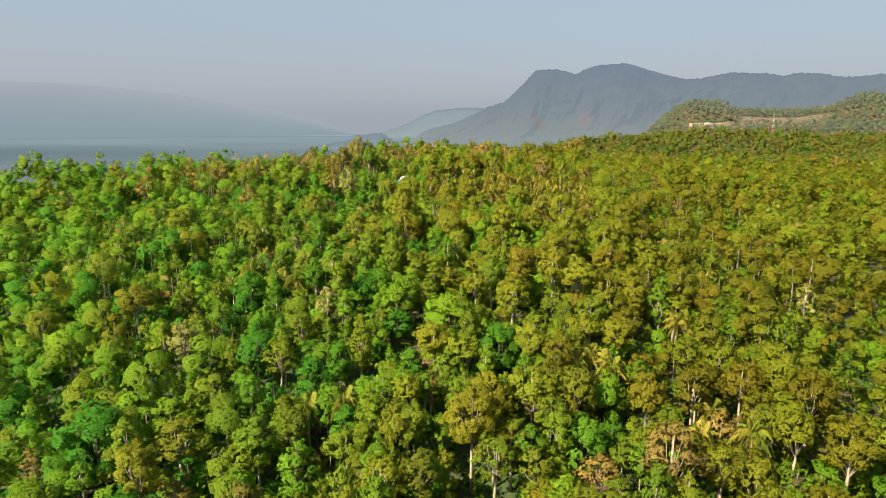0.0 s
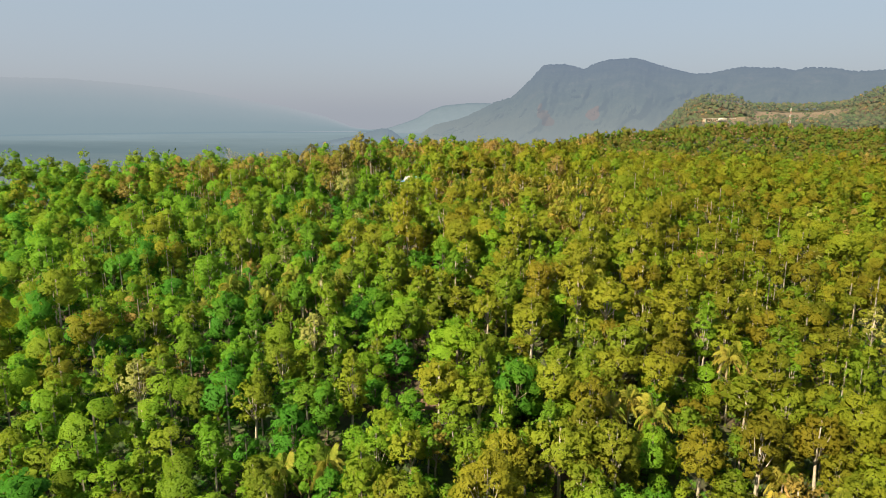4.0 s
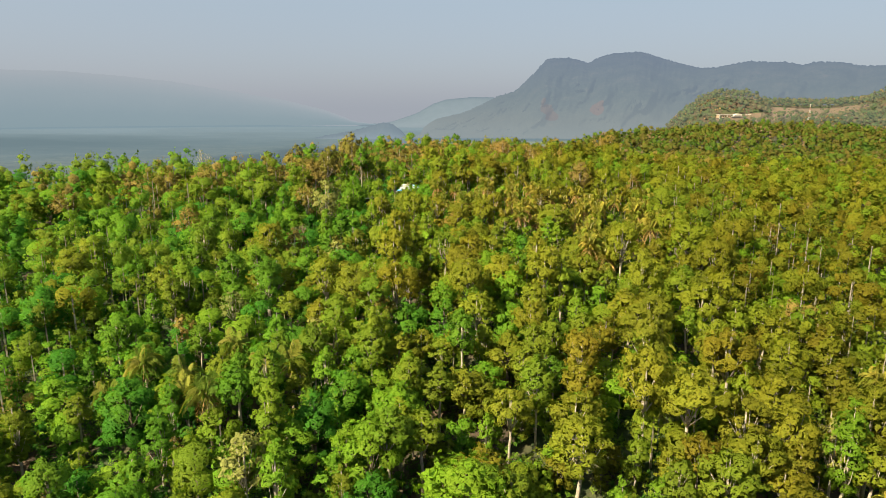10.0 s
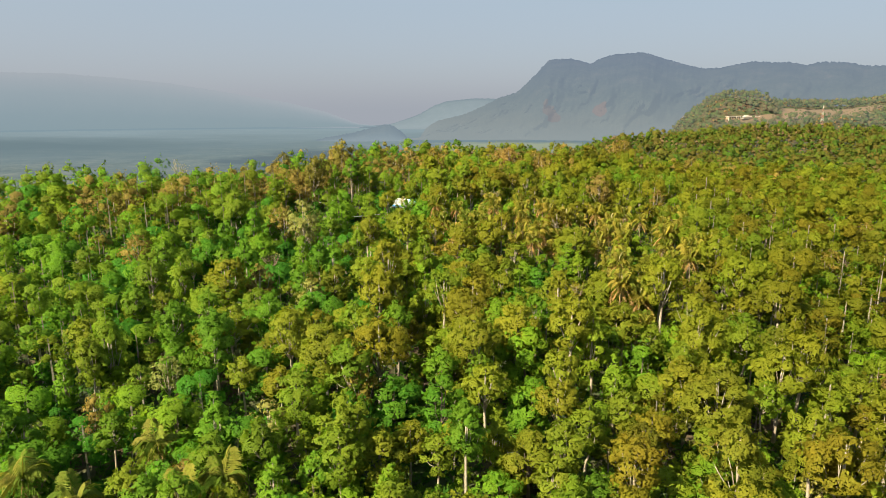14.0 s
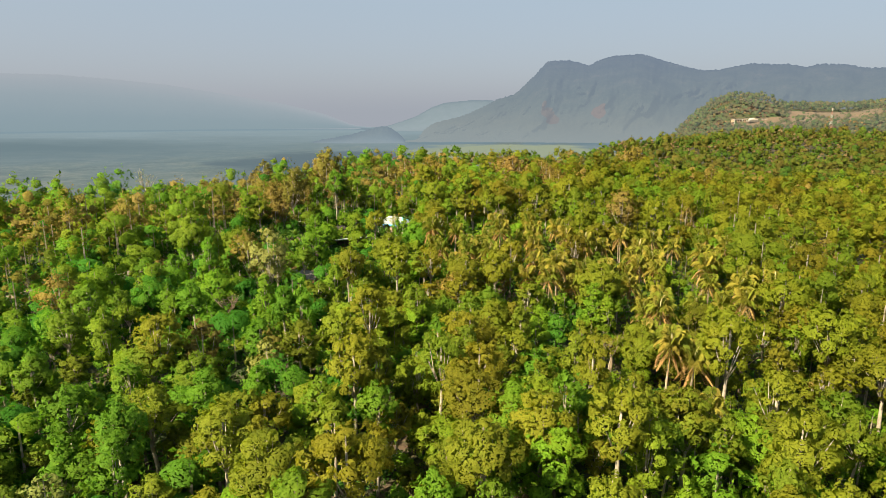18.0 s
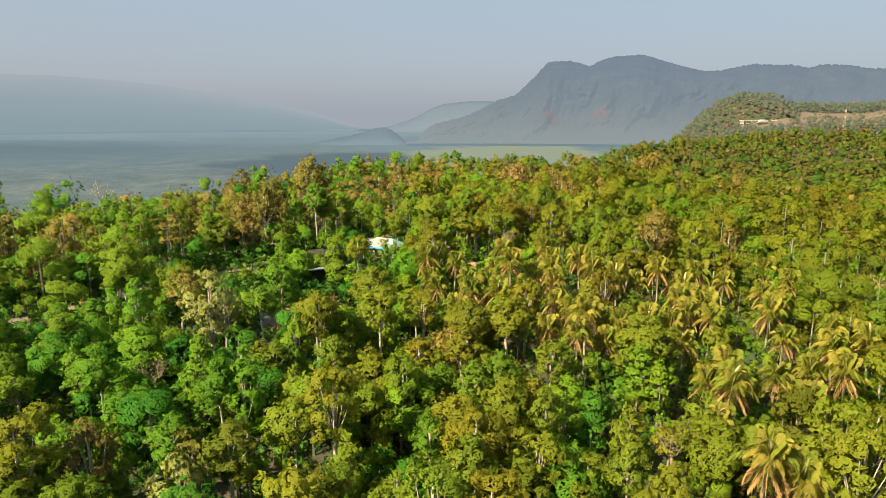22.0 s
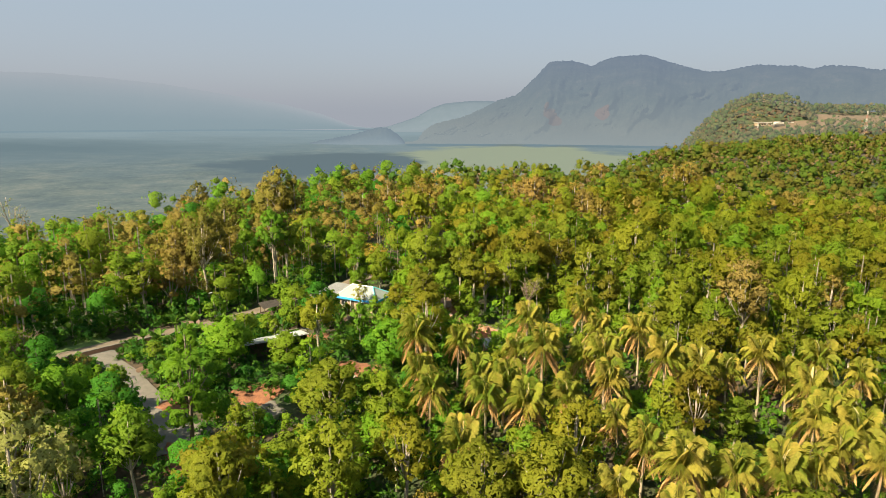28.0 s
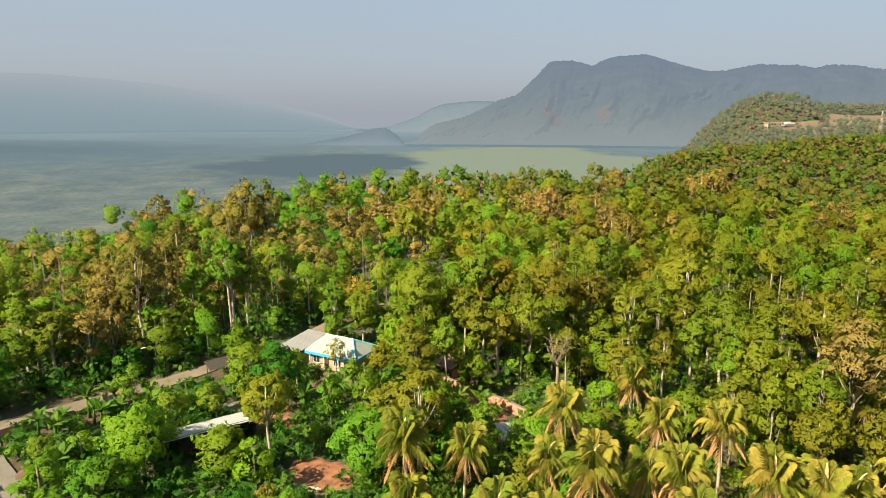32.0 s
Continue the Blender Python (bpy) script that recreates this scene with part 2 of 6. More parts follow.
LEAF = {
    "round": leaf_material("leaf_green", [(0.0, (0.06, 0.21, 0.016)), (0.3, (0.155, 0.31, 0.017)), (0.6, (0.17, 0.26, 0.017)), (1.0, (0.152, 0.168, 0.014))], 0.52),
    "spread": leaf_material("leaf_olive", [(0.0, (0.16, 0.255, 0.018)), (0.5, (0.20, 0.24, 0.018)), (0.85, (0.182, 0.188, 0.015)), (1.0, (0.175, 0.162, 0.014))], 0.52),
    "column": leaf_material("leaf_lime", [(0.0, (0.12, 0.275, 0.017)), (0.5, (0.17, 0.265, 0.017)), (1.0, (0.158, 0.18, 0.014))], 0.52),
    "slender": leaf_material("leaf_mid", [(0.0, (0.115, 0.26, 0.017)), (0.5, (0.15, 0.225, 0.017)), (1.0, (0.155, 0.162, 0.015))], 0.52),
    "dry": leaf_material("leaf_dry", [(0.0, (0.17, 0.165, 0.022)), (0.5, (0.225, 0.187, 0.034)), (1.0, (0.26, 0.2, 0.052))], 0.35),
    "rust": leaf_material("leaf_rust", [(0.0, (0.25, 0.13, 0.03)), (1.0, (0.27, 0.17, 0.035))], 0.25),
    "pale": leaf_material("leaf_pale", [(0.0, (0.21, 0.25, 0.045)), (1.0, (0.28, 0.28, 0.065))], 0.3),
    # far and hill leaves: distance haze put into duller base colours
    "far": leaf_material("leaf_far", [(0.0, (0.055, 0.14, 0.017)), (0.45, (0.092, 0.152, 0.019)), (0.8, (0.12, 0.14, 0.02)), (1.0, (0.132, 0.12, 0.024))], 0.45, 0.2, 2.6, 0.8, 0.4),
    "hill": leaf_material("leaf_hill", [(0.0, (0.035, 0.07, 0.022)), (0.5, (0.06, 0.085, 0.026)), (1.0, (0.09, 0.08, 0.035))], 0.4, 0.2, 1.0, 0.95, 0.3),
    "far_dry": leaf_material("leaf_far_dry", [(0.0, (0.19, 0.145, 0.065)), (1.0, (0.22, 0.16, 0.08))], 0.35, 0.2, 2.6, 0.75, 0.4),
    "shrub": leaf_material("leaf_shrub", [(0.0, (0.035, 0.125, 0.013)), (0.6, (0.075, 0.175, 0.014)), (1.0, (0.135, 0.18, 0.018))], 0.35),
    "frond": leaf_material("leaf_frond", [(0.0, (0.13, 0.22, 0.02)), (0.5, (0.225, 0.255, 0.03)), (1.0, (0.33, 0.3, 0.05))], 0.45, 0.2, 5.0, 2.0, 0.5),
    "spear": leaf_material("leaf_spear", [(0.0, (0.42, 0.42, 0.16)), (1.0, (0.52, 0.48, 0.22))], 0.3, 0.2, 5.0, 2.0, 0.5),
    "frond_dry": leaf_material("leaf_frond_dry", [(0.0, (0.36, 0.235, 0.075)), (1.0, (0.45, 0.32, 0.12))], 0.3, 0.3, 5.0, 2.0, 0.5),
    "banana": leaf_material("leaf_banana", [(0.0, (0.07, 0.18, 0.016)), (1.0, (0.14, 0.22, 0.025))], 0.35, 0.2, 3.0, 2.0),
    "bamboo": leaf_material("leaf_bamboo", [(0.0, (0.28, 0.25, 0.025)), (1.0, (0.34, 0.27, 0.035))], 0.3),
}
BARK = rough_material("bark_pale", (0.16, 0.13, 0.10), (0.42, 0.37, 0.30), 2.0, 0.9, 0.5, 20, "Object")
BARK_DARK = rough_material("bark_dark", (0.07, 0.055, 0.04), (0.2, 0.16, 0.12), 2.0, 0.9, 0.5, 20, "Object")
BARK_TAN = rough_material("bark_tan", (0.10, 0.075, 0.05), (0.25, 0.19, 0.13), 2.0, 0.9, 0.5, 20, "Object")
GRASS = rough_material("grass_verge", (0.05, 0.10, 0.02), (0.11, 0.17, 0.035), 0.8, 0.95, 0.5, 8)
PALM_BARK = rough_material("palm_bark", (0.2, 0.16, 0.11), (0.42, 0.34, 0.25), 3.0, 0.9, 0.5, 18, "Object")
SOIL = rough_material("soil_red", (0.07, 0.028, 0.016), (0.27, 0.115, 0.055), 0.9, 0.95, 0.5, 6)
ASPHALT = rough_material("road_grey", (0.085, 0.07, 0.05), (0.17, 0.135, 0.10), 0.35, 0.9, 0.2, 9)
CONCRETE = rough_material("concrete", (0.085, 0.078, 0.068), (0.155, 0.142, 0.122), 0.7, 0.85, 0.25, 9)
WHITE_ROOF = rough_material("roof_white", (0.19, 0.225, 0.22), (0.29, 0.315, 0.295), 0.5, 0.5, 0.05, 8, "Object")
BLUE_TRIM = rough_material("trim_blue", (0.03, 0.24, 0.55), (0.05, 0.34, 0.70), 1.0, 0.5, 0.05, 8, "Object")
CYAN_TRIM = rough_material("trim_cyan", (0.10, 0.42, 0.48), (0.16, 0.52, 0.56), 1.0, 0.5, 0.05, 8, "Object")
TIN = rough_material("tin_grey", (0.19, 0.195, 0.20), (0.34, 0.34, 0.335), 0.5, 0.45, 0.1, 7, "Object", 0.3)
TIN_PALE = rough_material("tin_pale", (0.2, 0.22, 0.235), (0.34, 0.35, 0.345), 0.5, 0.5, 0.1, 7, "Object")
RUST_TIN = rough_material("tin_rust", (0.09, 0.055, 0.04), (0.19, 0.125, 0.09), 0.6, 0.7, 0.2, 7, "Object")
PLASTER = rough_material("plaster", (0.24, 0.17, 0.11), (0.42, 0.32, 0.22), 0.8, 0.85, 0.15, 9, "Object")
BRICKWORK = rough_material("brick_raw", (0.26, 0.13, 0.08), (0.42, 0.24, 0.16), 1.2, 0.9, 0.3, 9, "Object")
DARK_WOOD = rough_material("wood_dark", (0.05, 0.035, 0.025), (0.13, 0.09, 0.06), 2.0, 0.8, 0.3, 12, "Object")
# near-black colour stands in for the shade on the stall roof
STALL_SHADE = rough_material("tar_sheet", (0.012, 0.010, 0.009), (0.035, 0.028, 0.022), 1.5, 0.85, 0.2, 9, "Object")
GLASS_DARK = rough_material("window_dark", (0.015, 0.018, 0.02), (0.03, 0.035, 0.04), 2.0, 0.15, 0.0, 4, "Object")
STEEL = rough_material("steel_grey", (0.16, 0.16, 0.15), (0.26, 0.26, 0.25), 2.0, 0.45, 0.05, 9, "Object", 0.5)
PAINT_WHITE = rough_material("paint_white", (0.52, 0.52, 0.5), (0.66, 0.66, 0.64), 1.0, 0.6, 0.05, 9, "Object")
LODGE_PAINT = rough_material("weathered_white", (0.30, 0.28, 0.24), (0.44, 0.42, 0.38), 0.4, 0.8, 0.05, 3, "Object")
PAINT_RED = rough_material("paint_red", (0.22, 0.11, 0.09), (0.28, 0.15, 0.12), 1.0, 0.6, 0.05, 9, "Object")


def floor_material():
    m, nt, bsdf, _ = shader("forest_floor")
    a, b = noise_tex(nt, 0.05, 5, 0.65), noise_tex(nt, 0.9, 5, 0.65)
    litter = ramp(nt, b, [(0.3, (0.025, 0.02, 0.012)), (0.7, (0.085, 0.055, 0.032))])
    green = ramp(nt, b, [(0.3, (0.012, 0.03, 0.008)), (0.7, (0.04, 0.065, 0.015))])
    nt.links.new(blend(nt, ramp(nt, a, [(0.42, (0, 0, 0)), (0.58, (1, 1, 1))]), green, litter), bsdf.inputs["Base Color"])
    bsdf.inputs["Roughness"].default_value = 0.95
    bump(nt, bsdf, b, 0.6, 0.2)
    return m


FLOOR = floor_material()
DRY_GRASS = rough_material("dry_grass", (0.045, 0.036, 0.018), (0.115, 0.07, 0.035), 0.03, 0.95, 0.4, 0.4)
# haze over the far hill painted as emission on grass and leaves
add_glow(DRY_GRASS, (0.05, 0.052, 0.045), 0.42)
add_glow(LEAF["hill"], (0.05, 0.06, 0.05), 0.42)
# valley haze painted into the plain's glow, by distance
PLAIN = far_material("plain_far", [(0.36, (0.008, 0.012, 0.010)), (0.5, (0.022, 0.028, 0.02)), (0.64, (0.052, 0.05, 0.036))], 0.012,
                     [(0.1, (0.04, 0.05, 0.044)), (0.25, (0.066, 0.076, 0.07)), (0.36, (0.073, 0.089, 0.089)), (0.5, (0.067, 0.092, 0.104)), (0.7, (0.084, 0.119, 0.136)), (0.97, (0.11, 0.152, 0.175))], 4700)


def add_patch(m, centre, reach, colour, glow, edge=(0.86, 0.98), wander=0.9):
    """A patch of other colour and painted haze glow, with a wandering edge."""
    nt = m.node_tree
    geo = nt.nodes.new("ShaderNodeNewGeometry")
    xyz = nt.nodes.new("ShaderNodeSeparateXYZ")
    nt.links.new(geo.outputs["Position"], xyz.inputs[0])
    u = calc(nt, "DIVIDE", calc(nt, "SUBTRACT", xyz.outputs["X"], centre[0]), reach[0])
    v = calc(nt, "DIVIDE", calc(nt, "SUBTRACT", xyz.outputs["Y"], centre[1]), reach[1])
    d = calc(nt, "SQRT", calc(nt, "ADD", calc(nt, "MULTIPLY", u, u), calc(nt, "MULTIPLY", v, v)))
    d = calc(nt, "ADD", d, calc(nt, "MULTIPLY", calc(nt, "SUBTRACT", noise_tex(nt, 0.004, 4), 0.5), wander))
    mask = ramp(nt, d, [(edge[0], (1, 1, 1)), (edge[1], (0, 0, 0))])
    add = nt.nodes["Material Output"].inputs["Surface"].links[0].from_node
    em, bsdf = add.inputs[1].links[0].from_node, nt.nodes["Principled BSDF"]
    for sock, c in ((bsdf.inputs["Base Color"], colour), (em.inputs[0], glow)):
        nt.links.new(blend(nt, mask, sock.links[0].from_socket, c), sock)


# pale field, dark wooded strip, wide dark band to the left
add_patch(PLAIN, (300, 2150), (640, 1300), (0.04, 0.05, 0.03), (0.09, 0.106, 0.098), (0.8, 0.98))
add_patch(PLAIN, (-440, 2480), (400, 520), (0.006, 0.010, 0.010), (0.058, 0.078, 0.092), (0.7, 1.02), 1.3)
add_patch(PLAIN, (-1900, 2900), (1500, 700), (0.006, 0.010, 0.010), (0.07, 0.097, 0.113), (0.2, 1.15), 0.8)
# ranges and hill: blue haze painted as glow
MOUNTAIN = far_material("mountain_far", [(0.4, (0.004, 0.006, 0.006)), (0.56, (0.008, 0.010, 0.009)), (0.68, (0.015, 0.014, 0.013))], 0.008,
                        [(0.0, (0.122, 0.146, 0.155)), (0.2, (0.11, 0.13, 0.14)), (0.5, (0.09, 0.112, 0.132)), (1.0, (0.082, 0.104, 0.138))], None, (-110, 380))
# pale cliff patches, their haze painted as glow
add_patch(MOUNTAIN, (832, 3610), (30, 100), (0.014, 0.011, 0.010), (0.112, 0.114, 0.124))
add_patch(MOUNTAIN, (585, 3680), (60, 120), (0.012, 0.010, 0.009), (0.106, 0.113, 0.124))
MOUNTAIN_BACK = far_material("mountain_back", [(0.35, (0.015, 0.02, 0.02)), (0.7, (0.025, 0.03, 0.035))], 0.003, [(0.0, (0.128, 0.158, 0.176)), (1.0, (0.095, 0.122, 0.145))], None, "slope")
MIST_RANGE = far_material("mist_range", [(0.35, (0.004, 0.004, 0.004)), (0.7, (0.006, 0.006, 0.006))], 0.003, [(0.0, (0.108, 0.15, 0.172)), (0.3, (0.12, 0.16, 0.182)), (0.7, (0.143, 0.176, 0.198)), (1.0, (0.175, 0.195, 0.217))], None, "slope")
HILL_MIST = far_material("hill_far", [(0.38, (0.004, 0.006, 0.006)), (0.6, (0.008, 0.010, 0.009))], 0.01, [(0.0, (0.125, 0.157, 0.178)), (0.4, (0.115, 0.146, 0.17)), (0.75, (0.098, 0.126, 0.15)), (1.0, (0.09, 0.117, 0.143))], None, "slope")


# ---- building helpers ----
def mesh_from(name, verts, faces, material, smooth_faces=False):
    me = bpy.data.meshes.new(name)
    me.from_pydata([tuple(map(float, v)) for v in verts], [], [tuple(map(int, q)) for q in faces])
    for m in material if isinstance(material, (list, tuple)) else [material]:
        me.materials.append(m)
    if smooth_faces:
        me.polygons.foreach_set("use_smooth", [True] * len(me.polygons))
    me.update()
    return me


def quads_mesh(name, quads, material, tint=None):
    """A mesh of separate four-cornered leaves; quads is an array (n, 4, 3)."""
    quads = np.asarray(quads, np.float32)
    n = len(quads)
    me = bpy.data.meshes.new(name)
    me.vertices.add(n * 4)
    me.vertices.foreach_set("co", quads.reshape(-1))
    me.loops.add(n * 4)
    me.loops.foreach_set("vertex_index", np.arange(n * 4, dtype=np.int32))
    me.polygons.add(n)
    me.polygons.foreach_set("loop_start", np.arange(0, n * 4, 4, dtype=np.int32))
    if tint is not None:
        att = me.attributes.new("tint", "FLOAT", "FACE")
        att.data.foreach_set("value", np.asarray(tint, np.float32))
    me.materials.append(material)
    me.update(calc_edges=True)
    return me


ICO = bmesh.new()
bmesh.ops.create_icosphere(ICO, subdivisions=1, radius=1.0)
ICO_V = np.array([v.co[:] for v in ICO.verts])
ICO_F = np.array([[v.index for v in f.verts] for f in ICO.faces])
ICO.free()


def crown_mesh(name, cores, core_normals, quads, normals, material, tint=None):
    """Leaf sprays over rounded leafy masses; cores is an array of icospheres (n, corners, 3). Each spray is shaded as part of the mass that it grows on."""
    quads, cores = np.asarray(quads, np.float32), np.asarray(cores, np.float32)
    nc, nq = len(cores), len(quads)
    nv, nf = len(ICO_V), len(ICO_F)
    core_v = cores.reshape(-1, 3)
    core_f = (ICO_F[None] + (np.arange(nc) * nv)[:, None, None]).reshape(-1)
    verts = np.concatenate([core_v, quads.reshape(-1, 3)])
    me = bpy.data.meshes.new(name)
    me.vertices.add(len(verts))
    me.vertices.foreach_set("co", verts.reshape(-1))
    loops = np.concatenate([core_f, np.arange(nq * 4) + len(core_v)]).astype(np.int32)
    me.loops.add(len(loops))
    me.loops.foreach_set("vertex_index", loops)
    me.polygons.add(nc * nf + nq)
    me.polygons.foreach_set("loop_start", np.concatenate([np.arange(nc * nf) * 3, nc * nf * 3 + np.arange(nq) * 4]).astype(np.int32))
    me.polygons.foreach_set("use_smooth", np.ones(nc * nf + nq, bool))
    if tint is not None:
        att = me.attributes.new("tint", "FLOAT", "FACE")
        att.data.foreach_set("value", np.asarray(tint, np.float32))
    me.materials.append(material)
    me.update(calc_edges=True)
    me.normals_split_custom_set_from_vertices(np.concatenate([np.asarray(core_normals).reshape(-1, 3), np.repeat(np.asarray(normals), 4, 0)]))
    return me


def masses(rng, c, q, heart, fill=0.8):
    """Dented rounded leaf masses inside the ellipsoids, with their shading normals."""
    dent = 1 + rng.uniform(-0.22, 0.14, (len(c), len(ICO_V), 1))
    v = c[:, None] + ICO_V[None] * dent * q[:, None] * fill
    return v, unit(0.35 * ICO_V[None] + rounding(v, heart))


def to_mesh(name, bm, material):
    me = bpy.data.meshes.new(name)
    bm.to_mesh(me)
    bm.free()
    for m in material if isinstance(material, (list, tuple)) else [material]:
        me.materials.append(m)
    return me


def part(name, data, material, parent, label=""):
    if isinstance(data, bmesh.types.BMesh):
        data = to_mesh(name, data, material)
    ob = new(name, data)
    ob.parent = parent
    return tagged(ob, label) if label else ob


def box(bm, sx, sy, sz, m=None, bevel=0.0):
    made = bmesh.ops.create_cube(bm, size=1.0, matrix=(m or Matrix()) @ Matrix.Diagonal((sx, sy, sz, 1)))
    if bevel:
        edges = {e for v in made["verts"] for e in v.link_edges}
        bmesh.ops.bevel(bm, geom=list(edges), offset=bevel, segments=1, affect="EDGES")
    return bm


def box_mesh(name, sx, sy, sz, material, m=None, bevel=0.02):
    return to_mesh(name, box(bmesh.new(), sx, sy, sz, m, bevel), material)


def tube(points, radii, sides=6):
    """Vertices and faces of a tapering tube along points, closed at its ends."""
    verts, faces = [], []
    pts = [Vector(p) for p in points]
    for i, (p, r) in enumerate(zip(pts, radii)):
        way = (pts[min(i + 1, len(pts) - 1)] - pts[max(i - 1, 0)]).normalized()
        a = way.orthogonal().normalized()
        b = way.cross(a)
        for s in range(sides):
            w = 2 * math.pi * s / sides
            verts.append(p + (a * math.cos(w) + b * math.sin(w)) * r)
        if i:
            o = (i - 1) * sides
            for s in range(sides):
                t = (s + 1) % sides
                faces.append((o + s, o + t, o + sides + t, o + sides + s))
    faces.append(tuple(range(sides))[::-1])
    faces.append(tuple(range(len(verts) - sides, len(verts))))
    return verts, faces


def gather(pieces):
    verts, faces = [], []
    for v, f in pieces:
        o = len(verts)
        verts += list(v)
        faces += [tuple(i + o for i in q) for q in f]
    return verts, faces


def unit(v):
    return v / np.maximum(np.linalg.norm(v, axis=-1, keepdims=True), 1e-6)


def rounding(p, heart):
    """Outward directions from the heart of a crown (x, y, z, radius, half height)."""
    return unit((p - heart[:3]) / (heart[3], heart[3], heart[4]) + (0, 0, 0.35))


def heart_of(c, q):
    lo, hi = (c - q).min(0), (c + q).max(0)
    return np.array([0, 0, lo[2] * 0.6 + hi[2] * 0.4, (hi[0] - lo[0]) / 2, (hi[2] - lo[2]) / 2])


def leaves(rng, centres, radii, count, size, up=0.35, jitter=1.3, droop=0.0, inner=0.55, tufts=0, heart=None):
    """Leaf sprays over a set of ellipsoids: diamonds with a fold, facing mostly outwards. tufts: the sprays gather in that many
    bunches on each ellipsoid. heart: the middle of the crown; gives the shading normals too, rounded with the crown as a whole."""
    centres, radii = np.asarray(centres, float), np.asarray(radii, float)
    weight = (radii[:, 0] * radii[:, 1] + radii[:, 0] * radii[:, 2]) ** 0.9
    which = rng.choice(len(centres), count, p=weight / weight.sum())
    way = unit(rng.normal(size=(count, 3)) + (0, 0, up))
    far = inner + (1 - inner) * rng.random(count) ** 0.45
    far *= 1 + 0.22 * rng.normal(size=count).clip(-1.5, 1.5)
    at = centres[which] + way * radii[which] * far[:, None]
    lie = way
    if tufts:
        hub_way = unit(rng.normal(size=(len(centres), tufts, 3)) + (0, 0, up))
        hub = centres[:, None] + hub_way * radii[:, None] * rng.uniform(0.76, 1.0, (len(centres), tufts, 1))
        pick = rng.integers(0, tufts, count)
        own = unit(rng.normal(size=(count, 3)) + hub_way[which, pick] * 0.7 + (0, 0, 0.25))
        loose = (rng.random(count) < 0.16)[:, None]
        at = np.where(loose, at, hub[which, pick] + own * radii[which] * (0.36 * rng.uniform(0.5, 1.15, (count, 1))))
        lie = np.where(loose, way, unit(own * 0.8 + hub_way[which, pick] * 0.55))
        way = lie
    normal = unit(way + rng.normal(size=(count, 3)) * jitter * 0.5 + (0, 0, 0.3))
    side = unit(np.cross(normal, rng.normal(size=(count, 3))))
    along = unit(np.cross(normal, side) + (0, 0, -droop))
    long = size * rng.uniform(0.65, 1.4, count)[:, None]
    wide = long * rng.uniform(0.5, 0.85, count)[:, None]
    fold = normal * long * rng.uniform(-0.1, 0.28, count)[:, None]
    quads = np.stack([at - along * long * 0.5, at + side * wide * 0.5 + fold, at + along * long * 0.5, at - side * wide * 0.5 + fold], 1)
    if heart is None:
        return quads
    face = np.cross(quads[:, 1] - quads[:, 0], quads[:, 3] - quads[:, 0])
    flip = (face * lie).sum(1) < 0
    quads[flip] = quads[flip][:, ::-1]
    return quads, unit(0.4 * lie + rounding(at, heart) + 0.3 * normal * np.where(((normal * lie).sum(1) < 0)[:, None], -1, 1))


def limbs(rng, base, targets, r0, sides=4):
    out = []
    for t in targets:
        b, t = Vector(base), Vector(t)
        mid = b.lerp(t, 0.5) + Vector((rng.uniform(-0.2, 0.2), rng.uniform(-0.2, 0.2), rng.uniform(-0.35, 0.1)))
        out.append(tube([b, mid, t], [r0, r0 * 0.65, r0 * 0.22], sides))
    return out


def dome(rng, n, r, top, sag, power, spread):
    """Centres of n leaf masses spiralling over a dome."""
    a = rng.uniform(0, 6.28) + np.arange(n) * 2.4
    rad = r * np.sqrt((np.arange(n) + 0.3) / n) * spread
    return np.stack([np.cos(a) * rad, np.sin(a) * rad, top - sag * rad ** power], 1)


def bulk(rng, n, r, z0, z1, bottom, lump, point=0.75):
    """n leaf masses spiralling down a rounded crown of radius r between the heights z0 and z1; bottom: how wide it stays below; point: over 1 tapers the top."""
    f = (np.arange(n) + 0.35) / n
    wide = np.where(f < 0.45, np.sin(math.pi / 2 * np.clip(f / 0.45, 0, 1) ** point), 1 - (1 - bottom) * np.clip((f - 0.45) / 0.55, 0, 1) ** 1.6)
    a = rng.uniform(0, 6.28) + np.arange(n) * 2.4
    size = r * lump * rng.uniform(0.7, 1.3, n) * np.clip(0.55 + wide, 0.6, 1)
    rad = np.clip(r * wide - size * 0.62, 0, None) * rng.uniform(0.85, 1.15, n)
    z = z1 - size * 0.7 - (z1 - z0 - size * 1.4) * f
    c = np.stack([np.cos(a) * rad, np.sin(a) * rad, z], 1) + rng.uniform(-0.3, 0.3, (n, 3))
    return c, np.stack([size, size, size * rng.uniform(0.65, 0.95, n)], 1)


